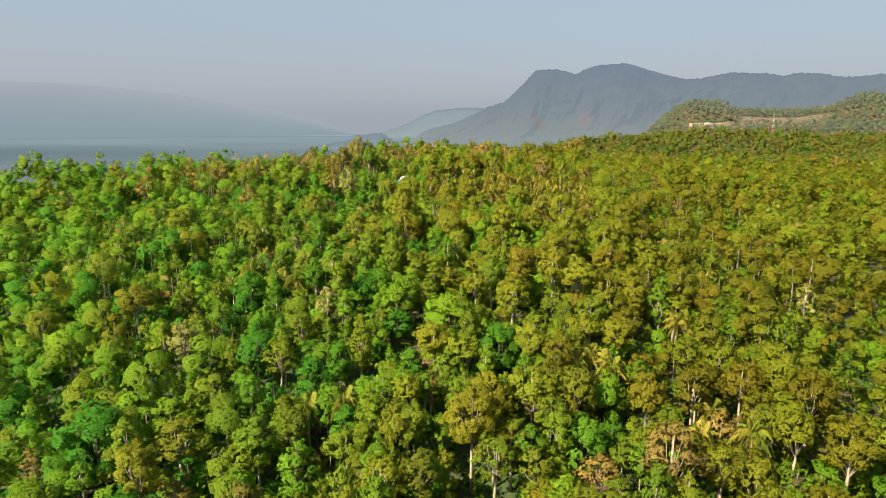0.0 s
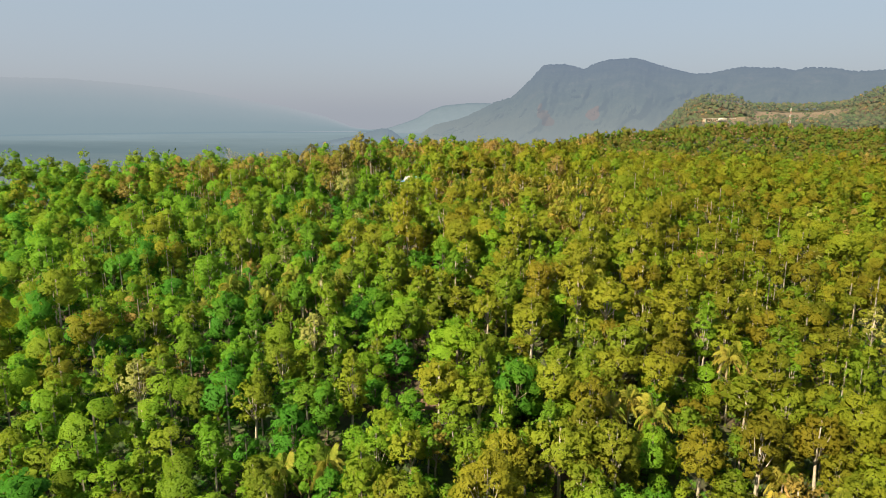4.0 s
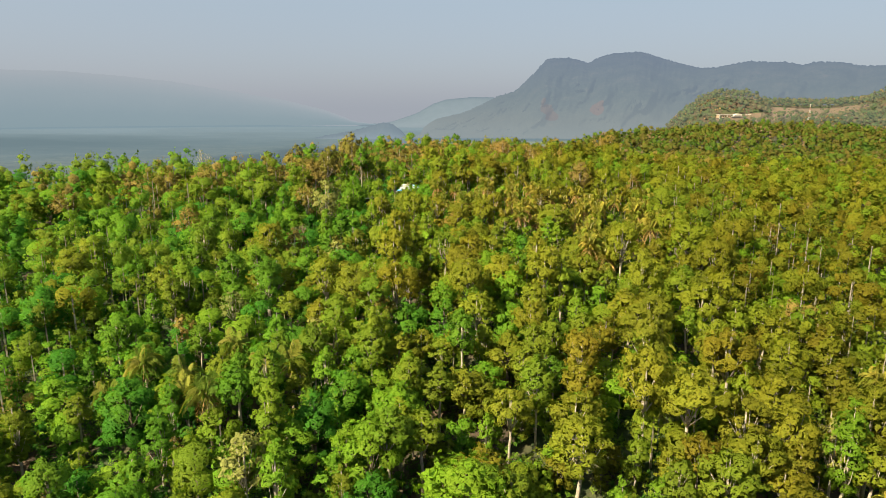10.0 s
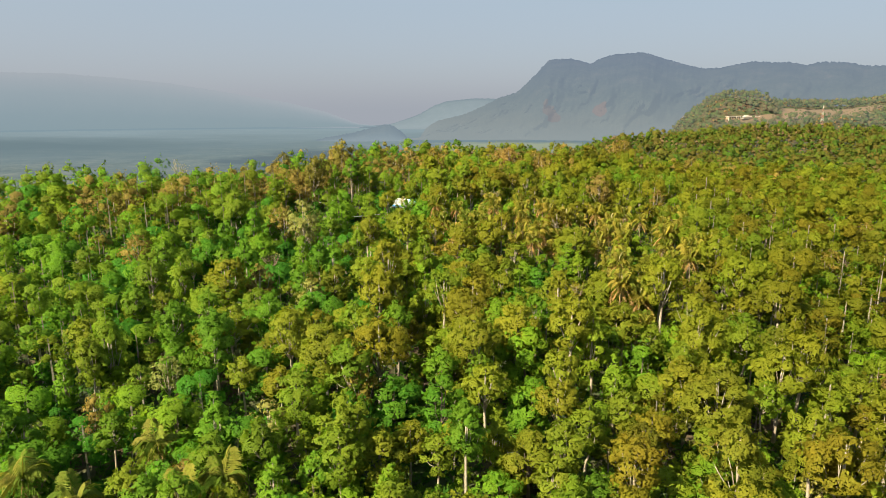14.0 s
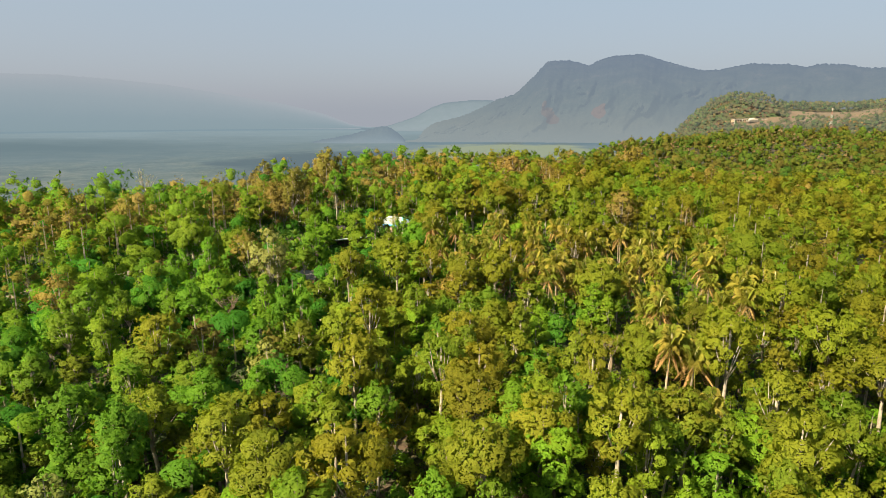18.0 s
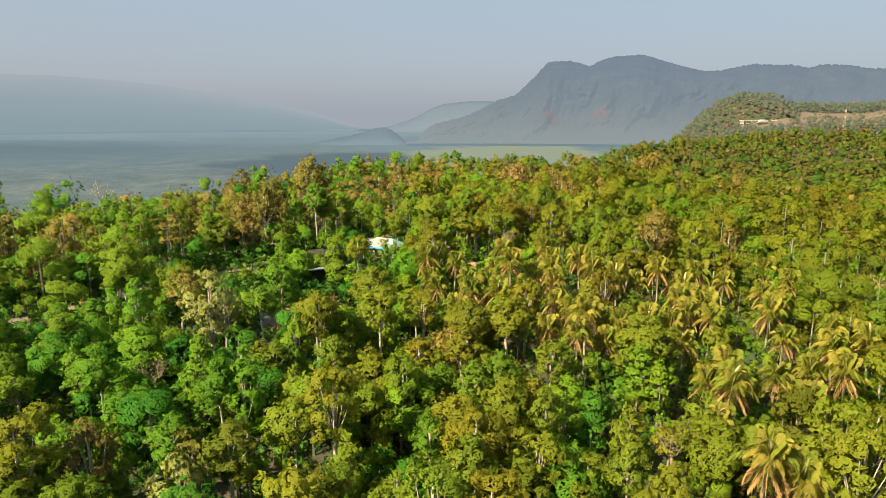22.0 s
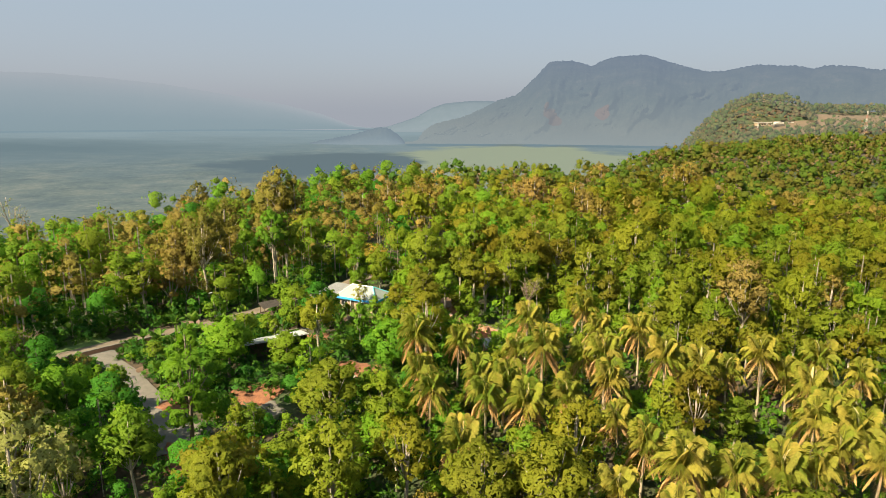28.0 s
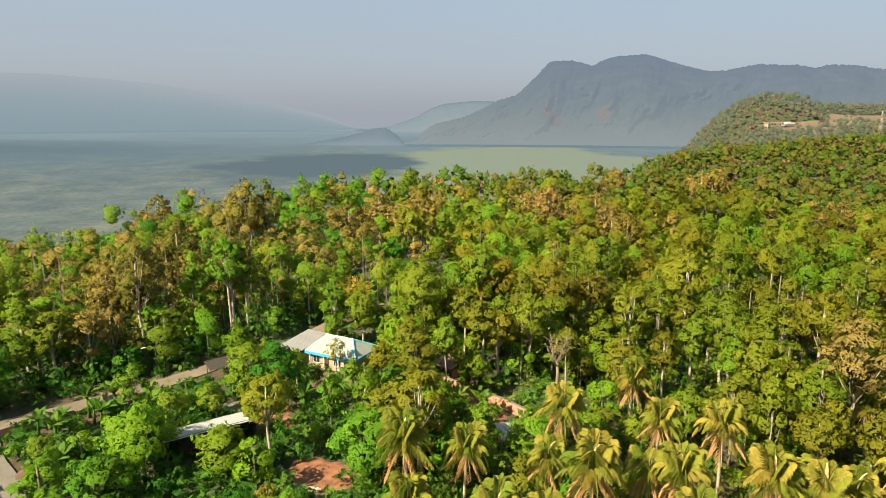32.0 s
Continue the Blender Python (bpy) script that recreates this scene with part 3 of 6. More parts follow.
def tree_shape(kind, rng):
    """Height, fork height, trunk radius and the leaf masses (centres, radii) of one tree of a kind."""
    if kind == "round":
        h, r = rng.uniform(6.5, 9.5), rng.uniform(2.2, 3.1)
        c, q = bulk(rng, 16, r, h * rng.uniform(0.1, 0.26), h, rng.uniform(0.6, 0.95), 0.43)
        fork, thick = h * 0.36, 0.17
    elif kind == "spread":
        h, r = rng.uniform(9, 12), rng.uniform(2.4, 3.4)
        c, q = bulk(rng, 16, r, h * rng.uniform(0.44, 0.58), h, rng.uniform(0.75, 1.0), 0.4, 0.6)
        fork, thick = h * 0.46, 0.2
    elif kind == "column":
        h, r = rng.uniform(8, 11), rng.uniform(1.5, 2.1)
        c, q = bulk(rng, 16, r, h * rng.uniform(0.14, 0.3), h, 0.75, 0.52, 1.15)
        fork, thick = h * 0.3, 0.14
    elif kind == "slender":
        h, r = rng.uniform(9, 12.5), rng.uniform(1.6, 2.3)
        c, q = bulk(rng, 12, r, h * rng.uniform(0.45, 0.6), h, 0.7, 0.47, 0.9)
        fork, thick = h * 0.55, 0.14
    else:  # dry, rust, pale: an open fan of boughs
        h, r = rng.uniform(9, 11.5), rng.uniform(2.0, 2.8)
        c, q = bulk(rng, 12, r, h * 0.42, h, 0.7, 0.4, 0.8)
        fork, thick = h * 0.38, 0.16
    return h, fork, thick, c, q


LEAF_COUNT = {"round": 500, "spread": 470, "column": 420, "slender": 380, "dry": 820, "rust": 420, "pale": 440}
LEAF_SIZE = {"round": 0.6, "spread": 0.58, "column": 0.55, "slender": 0.55, "dry": 0.42, "rust": 0.46, "pale": 0.48}
CORE_FILL = {"round": 0.83, "spread": 0.8, "column": 0.83, "slender": 0.8, "dry": 0.62, "rust": 0.6, "pale": 0.6}
TREE_NAME = {"round": "broadleaf_tree", "spread": "spreading_tree", "column": "columnar_tree", "slender": "slender_tree", "dry": "dry_tree", "rust": "rust_leaved_tree", "pale": "blossoming_tree"}
TREE_LABEL = {
    "round": "dense green broadleaf tree with a lumpy rounded crown in the forest",
    "spread": "tall olive-gold tree with a flat spreading crown and pale forked boughs",
    "column": "narrow lime-green tree with leaves down to a short trunk",
    "slender": "tall thin-trunked tree with a small green crown at the top",
    "dry": "dry-season tree with sparse tan and pinkish-brown leaves on bare boughs",
    "rust": "tree with a rust-orange crown over pale forked boughs",
    "pale": "tree covered in pale cream-yellow blossom and new leaves",
}


def tree_meshes(kind, seed):
    rng = np.random.default_rng(seed)
    h, fork, thick, c, q = tree_shape(kind, rng)
    lean = rng.uniform(-0.35, 0.35, 2)
    top = (lean[0] * 0.6, lean[1] * 0.6, h * 0.93)
    pieces = [tube([(0, 0, -0.8), (lean[0] * 0.2, lean[1] * 0.2, h * 0.25), (lean[0], lean[1], fork), top], [thick * 1.25, thick, thick * 0.8, thick * 0.25], 6)]
    pieces += limbs(rng, (lean[0], lean[1], fork), c[:10], thick * 0.42)
    v, f = gather(pieces)
    trunk = mesh_from("trunk", v, f, BARK_DARK if kind == "round" else BARK, True)
    inner = 0.45 if kind in ("dry", "rust") else 0.9
    crown = crown_mesh("crown", *masses(rng, c, q, heart_of(c, q), CORE_FILL[kind]), *leaves(rng, c, q, LEAF_COUNT[kind], LEAF_SIZE[kind], inner=inner, tufts=6, heart=heart_of(c, q)), LEAF[kind])
    return trunk, crown


def make_tree(kind, seed):
    trunk, crown = tree_meshes(kind, seed)
    ob = tagged(new(TREE_NAME[kind]), TREE_LABEL[kind], "tree", "trees of the forest")
    part("trunk", trunk, None, ob, "pale slim trunk with forking boughs" if kind != "round" else "dark trunk with forking boughs")
    part("crown", crown, None, ob)
    return ob


# ---- the lie of the land ----
PROFILE_Y = [-200, 40, 80, 100, 125, 150, 180, 220, 260, 290, 320, 380, 440, 520, 600, 670, 760, 850, 960, 1020, 1060, 1100, 1150, 1250, 1600]
PROFILE_Z = [-50, -21, -15, -11, -5, -1, 2.5, 6, 9.3, 12.0, 13.2, 14.4, 16.8, 15.0, 15.5, 17, 8, -2, 2, 16, 23, 34, 47, 55, 40]
CREST_Y = [-600, -300, 80, 255, 365, 440, 495, 555, 640, 760, 900, 1050, 1300, 1700, 5000]
CREST_X = [-1100, -800, -400, -185, -108, -32, 38, 122, 205, 275, 350, 416, 490, 700, 2600]


def smooth(a, b, v):
    t = np.clip((v - a) / (b - a), 0, 1)
    return t * t * (3 - 2 * t)


def height(x, y):
    x, y = np.asarray(x, float), np.asarray(y, float)
    z = np.interp(y, PROFILE_Y, PROFILE_Z)
    z = z - 0.055 * np.clip(x - 15, 0, 190) * (1 - smooth(450, 800, y)) - (0.02 + 0.06 * smooth(315, 370, y)) * np.clip(-x - 20, 0, 300)
    z = z + 0.9 * np.sin(x * 0.045 + 1.3) * np.cos(y * 0.038) + 0.5 * np.sin(x * 0.11 + y * 0.07)
    z = z + 9.5 * smooth(70, 140, x) * np.exp(-(((y - 540 - 0.45 * x) / 60) ** 2))
    z = z + 1.4 * np.exp(-(((x + 40) / 30) ** 2 + ((y - 395) / 35) ** 2))
    # knolls on the far side of the saddle
    z = z + 22 * np.exp(-((np.clip(np.abs(x - 488) - 16, 0, None) / 36) ** 2 + ((y - 1165) / 52) ** 2))
    z = z + 40 * np.exp(-(((x - 775) / 52) ** 2 + ((y - 1130) / 80) ** 2))
    z = z + 12 * smooth(470, 540, x) * smooth(940, 1010, y) * (1 - smooth(1050, 1120, y))
    # beyond the crest the land falls to the plain
    edge = np.interp(y, CREST_Y, CREST_X)
    s = np.clip((edge - x) * 0.72 - 3, 0, None)
    drop = (0.42 + 1.5 * smooth(560, 850, y)) * s * s / (s + 35)
    d = np.hypot(x, y - 150)
    plain = -165 + np.clip(d - 900, 0, 4200) * 0.0262
    out = z - drop
    k = 12.0
    return np.where(s > 0, np.logaddexp(out / k, plain / k) * k, z)


ROAD = [(-118, 236), (-95, 263), (-75, 281), (-60, 294), (-50, 304), (-42, 311), (-34, 317), (-26, 323), (-19, 331), (-10, 345), (4, 360)]
TRACK = [(-56.8, 297), (-50.9, 290.5), (-47.4, 287), (-42.2, 282), (-38.2, 278), (-35, 273.5), (-31, 267)]


def off_line(x, y, line):
    """Distance of points from a broken line."""
    x, y = np.asarray(x, float), np.asarray(y, float)
    best = np.full(x.shape, 1e9)
    for (ax, ay), (bx, by) in zip(line, line[1:]):
        t = np.clip(((x - ax) * (bx - ax) + (y - ay) * (by - ay)) / ((bx - ax) ** 2 + (by - ay) ** 2), 0, 1)
        best = np.minimum(best, np.hypot(x - ax - t * (bx - ax), y - ay - t * (by - ay)))
    return best


def land(x, y):
    """Ground height with the levelled plots."""
    z = height(x, y)
    for px, py, pz, r in ((-14, 316, 13.0, 9), (-21, 320, 13.0, 7), (-24, 292.5, 12.3, 9), (-12, 287, 12.0, 7)):
        z = z + (pz - z) * (1 - smooth(r, r + 7, np.hypot(x - px, y - py)))
    return z


def at(x, y):
    return float(land(x, y))


def graded(lo, hi, fine_lo, fine_hi, step, growth=1.16):
    out = list(np.arange(fine_lo, fine_hi + step, step))
    s, v = step, out[-1]
    while v < hi:
        s *= growth
        v += s
        out.append(min(v, hi))
    s, v = step, out[0]
    while v > lo:
        s *= growth
        v -= s
        out.insert(0, max(v, lo))
    return np.array(out)


gx, gy = graded(-4300, 4300, -220, 560, 6), graded(-900, 4700, 0, 1230, 6)
GX, GY = np.meshgrid(gx, gy)
GZ = land(GX, GY)
nx, ny = len(gx), len(gy)
idx = np.arange(nx * ny).reshape(ny, nx)
cells = np.stack([idx[:-1, :-1], idx[:-1, 1:], idx[1:, 1:], idx[1:, :-1]], -1).reshape(-1, 4)
mx, my = (GX[:-1, :-1] + GX[1:, 1:]).ravel() / 2, (GY[:-1, :-1] + GY[1:, 1:]).ravel() / 2
mz = (GZ[:-1, :-1] + GZ[1:, 1:]).ravel() / 2
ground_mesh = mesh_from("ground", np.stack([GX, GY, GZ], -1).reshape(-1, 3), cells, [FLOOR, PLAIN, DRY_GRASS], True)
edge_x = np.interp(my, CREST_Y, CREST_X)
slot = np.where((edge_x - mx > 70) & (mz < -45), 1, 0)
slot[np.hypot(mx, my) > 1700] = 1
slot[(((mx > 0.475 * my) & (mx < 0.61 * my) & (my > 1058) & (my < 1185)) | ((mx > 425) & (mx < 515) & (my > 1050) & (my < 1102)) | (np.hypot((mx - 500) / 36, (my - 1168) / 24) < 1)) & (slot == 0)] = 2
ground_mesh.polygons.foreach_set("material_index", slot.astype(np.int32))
tagged(new("ground", ground_mesh), "leaf-littered forest floor falling away to a misty plain", "ground", kind="structure")


def ribbon(name, line, width, material, lift, label, category):
    pts = []
    for (ax, ay), (bx, by) in zip(line, line[1:]):
        n = max(2, int(math.hypot(bx - ax, by - ay) / 1.5))
        pts += [(ax + (bx - ax) * i / n, ay + (by - ay) * i / n) for i in range(n)]
    pts = np.array(pts + [line[-1]], float)
    for _ in range(8):
        pts[1:-1] = (pts[:-2] + 2 * pts[1:-1] + pts[2:]) / 4
    way = unit(np.gradient(pts, axis=0))
    side = np.stack([-way[:, 1], way[:, 0]], 1)
    wob = 1 + 0.08 * np.sin(np.arange(len(pts)) * 0.9)
    rows = []
    for f in (-1, -0.5, 0, 0.5, 1):
        p = pts + side * width / 2 * f * wob[:, None]
        rows.append(np.c_[p, land(p[:, 0], p[:, 1]) + lift + (0.05 if abs(f) < 1 else 0)])
    rows.insert(0, rows[0] - (0, 0, lift + 0.25))
    rows.append(rows[-1] - (0, 0, lift + 0.25))
    v = np.concatenate(rows)
    n = len(pts)
    f = [(r * n + i, r * n + i + 1, (r + 1) * n + i + 1, (r + 1) * n + i) for r in range(len(rows) - 1) for i in range(n - 1)]
    return tagged(new(name, mesh_from(name, v, [q[::-1] for q in f], material, False)), label, category, kind="structure")


ribbon("road", ROAD, 3.4, ASPHALT, 0.22, "worn narrow asphalt road with dusty shoulders", "road")
ribbon("path", TRACK, 4.0, CONCRETE, 0.2, "grey concrete track leading off the road", "path")

# ---- far mountains and the misty distance ----
def value_noise(u, v, seed, octaves=5):
    """Smooth lattice noise between -1 and 1."""
    lattice = np.random.default_rng(seed).uniform(-1, 1, (64, 64))
    total, gain = np.zeros(np.broadcast(u, v).shape), 1.0
    for o in range(octaves):
        p, q = u * 2 ** o + 7 * o, v * 2 ** o + 3 * o
        i, j = np.floor(p).astype(int), np.floor(q).astype(int)
        f, g = p - i, q - j
        f, g = f * f * (3 - 2 * f), g * g * (3 - 2 * g)
        a, b = lattice[i % 64, j % 64], lattice[(i + 1) % 64, j % 64]
        c, d = lattice[i % 64, (j + 1) % 64], lattice[(i + 1) % 64, (j + 1) % 64]
        total = total + gain * ((a * (1 - f) + b * f) * (1 - g) + (c * (1 - f) + d * f) * g)
        gain *= 0.55
    return total / 1.6


def ridge_mesh(name, dist, profile, foot, depth, seed, material, rough=1.0, az_step=0.1, rows=40):
    """A mountain range round the middle of the flight: profile gives (azimuth in degrees, rise in metres) of its skyline;
    slopes run down towards the viewer with spurs and gullies."""
    a0, a1 = profile[0][0], profile[-1][0]
    az = np.arange(a0, a1 + az_step, az_step)
    top = np.interp(az, [p[0] for p in profile], [p[1] for p in profile])
    top = np.convolve(np.pad(top, 1, "edge"), np.ones(3) / 3, "valid") + 2.2 * np.sin(az * 23) * np.sin(az * 9.7 + seed)
    r = np.random.default_rng(seed)
    bumps = r.normal(size=(rows, len(az))) * 1.8
    verts = []
    w = np.radians(az)
    for i in range(rows):
        f = i / (rows - 1)
        spur = 1.9 * value_noise(az * 0.42 + f * 1.3, np.full(len(az), f * 2.2), seed)
        d = dist - depth * f ** 0.85 + rough * depth * 0.13 * spur * math.sin(math.pi * min(f * 1.05, 1))
        z = foot + (top - foot) * (1 - f) ** 1.25
        z = z + rough * (top - foot) * 0.05 * spur * math.sin(math.pi * f) + rough * bumps[i] * (1.25 - f)
        verts.append(np.stack([np.sin(w) * d, 110 + np.cos(w) * d, z], 1))
    verts.insert(0, verts[0] * (1.01, 1.01, 1) - (0, 0, 300))
    n = len(az)
    v = np.concatenate(verts)
    f = [(i * n + j, (i + 1) * n + j, (i + 1) * n + j + 1, i * n + j + 1) for i in range(rows) for j in range(n - 1)]
    me = mesh_from(name, v, f, material, True)
    me.attributes.new("slope", "FLOAT", "POINT").data.foreach_set("value", np.repeat(np.r_[1.0, np.linspace(1, 0, rows)], n).astype(np.float32))
    return me


MAIN_RANGE = [(-3.4, -130), (-2.6, -110), (-0.9, -18), (0.6, 14), (2.6, 62), (4.1, 113), (4.6, 136), (6.3, 179), (6.8, 218), (7.8, 295), (8.4, 352), (8.9, 394), (9.6, 401), (10.8, 403), (11.8, 383), (12.5, 366), (13.2, 399), (14.3, 424), (16.3, 435), (17, 429), (18, 401), (19.1, 373), (20.2, 346), (21.5, 318), (22.8, 322), (24.2, 344), (25, 356), (26.2, 349), (27.7, 344), (28.7, 325), (30, 341), (31.5, 330), (32.5, 310), (34, 306), (37, 330), (41, 380), (46, 330), (52, 300)]
LOW_RANGE = [(-9, -80), (-4.9, -46), (-2.4, 22), (-1.1, 83), (0.1, 119), (2.1, 134), (4.1, 134), (7, 110), (12, 40)]
LEFT_RANGE = [(-60, 300), (-48, 310), (-40, 295), (-34.2, 282), (-30.7, 284), (-26.9, 263), (-22.9, 232), (-18.6, 176), (-14, 112), (-10.5, 40), (-8, -40), (-5, -70)]
ISLET = [(-12.2, -112), (-11.3, -96), (-9.6, -78), (-8.0, -60), (-6.6, -38), (-5.6, -22), (-4.9, -24), (-4.2, -48), (-3.7, -74), (-3.2, -112)]
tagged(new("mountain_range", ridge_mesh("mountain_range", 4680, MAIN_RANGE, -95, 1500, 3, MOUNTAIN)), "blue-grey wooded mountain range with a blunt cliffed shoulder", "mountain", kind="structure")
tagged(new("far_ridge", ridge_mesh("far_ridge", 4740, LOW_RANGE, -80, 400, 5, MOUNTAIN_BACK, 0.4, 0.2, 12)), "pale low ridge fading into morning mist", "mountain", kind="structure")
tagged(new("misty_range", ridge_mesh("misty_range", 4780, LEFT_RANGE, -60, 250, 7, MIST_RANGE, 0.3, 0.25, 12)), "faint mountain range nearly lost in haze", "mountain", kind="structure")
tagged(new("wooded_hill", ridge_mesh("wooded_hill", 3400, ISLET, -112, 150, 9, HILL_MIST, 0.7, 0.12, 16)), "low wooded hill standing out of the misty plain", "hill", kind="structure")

# ---- forest ----
KINDS = ["round", "spread", "column", "slender", "dry", "rust", "pale"]
HEROES = []  # x, y, kind, scale of the trees that stand out
HEROES += [(hx, hy, 'spread', hs) for hx, hy, hs in ((61.6, 85.6, 1.34), (8.7, 86.3, 1.04), (56.3, 90.7, 1.11), (61.3, 106.8, 1.1), (-29.7, 114, 0.98), (61.2, 116.6, 1.02), (-51.5, 122.1, 0.87), (-80.3, 124.4, 0.97), (-27.7, 124.5, 0.84), (20.3, 125.1, 0.98), (33.7, 131.4, 1.02), (41.5, 133.7, 0.92), (4.9, 133.8, 0.96), (-66, 135.1, 1.14), (29, 136.6, 0.67), (32.6, 137, 0.92), (45, 139.1, 1.04), (47.2, 147.7, 1.33), (-10.9, 161.2, 1.04), (-3.7, 164.9, 0.7), (57.6, 167.7, 1.07), (66.7, 169.2, 1.12), (30, 170.1, 0.69), (6.1, 172.2, 0.98), (25.1, 173.3, 0.7), (16.8, 176.3, 0.89), (-9, 179.3, 1.16), (-23.9, 181, 0.67),)]
HEROES += [(hx, hy, 'spread', hs) for hx, hy, hs in ((-29.6, 181.9, 0.68), (-12.1, 190.2, 0.93), (-21.2, 194.7, 1), (3.2, 198.7, 0.92), (-38.4, 200.1, 0.77), (-82, 200.3, 1.05), (53.4, 202.6, 0.84), (48.7, 204.5, 0.93), (55.4, 205.9, 0.84), (-54.1, 210.5, 0.84), (-9.5, 210.5, 0.86), (58, 211.9, 1.25), (-59.4, 218.8, 1.03), (-15.5, 219, 0.83), (8.2, 220, 0.73), (-32.3, 223.5, 0.6), (51.3, 223.5, 0.73), (28.8, 223.6, 0.67), (-50.3, 227.8, 0.6), (-57.1, 233.2, 0.73), (-10.4, 240.4, 0.63), (-18.2, 246.6, 1.01), (-19.1, 250.4, 0.95), (-44.6, 259, 1.05), (-3.6, 261.6, 0.78), (-12.4, 268.3, 1.04), (-62.6, 286.1, 0.7), (-17.3, 287.9, 0.86),)]
HEROES += [(hx, hy, 'spread', hs) for hx, hy, hs in ((-4.4, 289.9, 0.78), (-78.9, 301.8, 0.65), (-54.3, 310.6, 1.09), (-31.8, 344.1, 0.96), (-47.7, 347.9, 0.88), (-17.8, 411.7, 1.02),)]
HEROES += [(hx, hy, 'round', hs) for hx, hy, hs in ((-52.8, 91.4, 1.59), (-30.6, 92.5, 1.3), (23.4, 93.5, 1.22), (-44.4, 99, 1.19), (32.7, 109.7, 1.09), (-8.8, 110.9, 0.91), (-5.8, 111.9, 0.76), (-18.8, 117, 0.95), (-36.8, 124.8, 1.2), (2.7, 126.8, 1.6), (-13.4, 127, 1.01), (11.9, 136.7, 0.89), (-45, 148.4, 1.21), (-58, 152.5, 1.17), (37.9, 156.2, 0.97), (31.6, 157.8, 1.25), (-48.8, 161.5, 1.35), (-11.8, 164.9, 0.98), (-34.2, 168.6, 1.2), (-75.6, 178.9, 1.29), (1.8, 187.3, 0.99), (-44.2, 195.5, 1.11), (21.5, 197.7, 0.74), (-49.3, 203, 1), (15.5, 205.1, 0.78), (-31.1, 208.2, 1.08), (35.7, 213.4, 1.6), (24, 223.7, 0.94),)]
HEROES += [(hx, hy, 'round', hs) for hx, hy, hs in ((-27.4, 232.3, 0.87), (18.6, 234.9, 0.87), (-5.5, 235.6, 0.8), (-56.5, 241.2, 1.17), (-43.3, 241.6, 1.21), (-37.7, 242.6, 0.97), (7, 243.5, 0.79), (-50.4, 243.9, 1.01), (-66, 245.4, 1.07), (-8.3, 260.6, 0.71), (-34.4, 263.3, 0.89), (-29.5, 268.7, 1.31), (-32.6, 281.3, 0.88), (-21.8, 286.1, 0.86), (-32.5, 286.2, 1.48), (-28.5, 300.6, 0.69), (-19.9, 301.5, 0.89), (5.8, 305.5, 0.79), (-25, 306.1, 0.83), (43.7, 306.4, 1.01), (17.8, 313.6, 0.99), (33.7, 315.9, 0.79), (-30.1, 317, 0.67), (25.9, 319.6, 1.06), (-6.3, 325, 0.95), (9, 331.7, 1.15), (42.1, 335.6, 1.11), (-2.3, 344.2, 1.11),)]
HEROES += [(hx, hy, 'round', hs) for hx, hy, hs in ((10.8, 382.5, 1.6), (133.6, 575.6, 1.6),)]
HEROES += [(hx, hy, 'pale', hs) for hx, hy, hs in ((88.2, 144.4, 1.09), (96.2, 182, 1.05), (-33.6, 243.5, 1.56), (-33.7, 249.5, 1.1), (-14.1, 311.7, 0.6),)]
HEROES += [(hx, hy, 'slender', hs) for hx, hy, hs in ((32.7, 93, 1.1), (52.5, 115.7, 1.34), (49.2, 116.7, 1.33), (40.1, 145.7, 1.02), (29, 149.8, 1.33), (-4.8, 150.4, 1.29), (16.7, 153.5, 1.01), (12.6, 155.3, 1.02), (2, 304, 0.87), (-3, 305.6, 0.89),)]
HEROES += [(hx, hy, 'column', hs) for hx, hy, hs in ((0.7, 95, 0.95), (-3.8, 98.8, 0.98), (4.5, 102.3, 1.32), (21.1, 107.5, 1.28), (-9.8, 142.9, 0.73), (-14.5, 145.5, 0.66), (-20.9, 150.2, 1.17), (-17.7, 155.2, 1.02), (64, 162.9, 1.6), (-86, 170.5, 1.6), (52.6, 172.8, 1.28), (20.9, 201.6, 1.34), (24.9, 303.1, 1.07), (13.6, 316.6, 1.18), (-16.1, 322.9, 1.26), (-11.6, 323.1, 1.25), (22.1, 327.8, 1.11),)]
HEROES += [(hx, hy, 'dry', hs) for hx, hy, hs in ((34.6, 84.2, 1.41), (24.5, 86.2, 1.02), (-46.6, 172, 0.79), (-22.6, 221.8, 0.65), (2.5, 245.5, 0.79), (0.3, 251.6, 0.6), (60.1, 321.9, 1.01), (62.4, 327.4, 0.95), (-57.7, 334.5, 1.47), (-52.2, 343.2, 1.53), (-72.6, 347.8, 1.12), (-44.1, 370.9, 1.6), (-5.3, 393, 1.09), (30.4, 398, 1.36), (98, 451.8, 1.6), (75, 494.8, 1.6),)]
HEROES += [(hx, hy, 'dry', hs) for hx, hy, hs in ((43.6, 387.3, 1.1), (47.3, 381.1, 1.18), (39.7, 394.3, 1.26), (100.6, 477.9, 1.34), (99.4, 457.5, 1.42), (111.5, 467.4, 1.1), (135.8, 424.8, 1.18), (127.8, 419.5, 1.26), (58.7, 319.6, 1.34), (49.2, 293.9, 1.42), (72.9, 309, 1.1), (-16.7, 390.2, 1.18), (-22.4, 380.3, 1.26), (28.5, 404.3, 1.34), (-6, 381.8, 1.42), (112.9, 322.1, 1.1), (93.5, 242.6, 1.18), (117.5, 267.6, 1.26), (-78.1, 392.7, 1.34), (-120.7, 264.6, 1.42), (-68.7, 232.2, 1.1), (95.1, 276, 1.18),)]
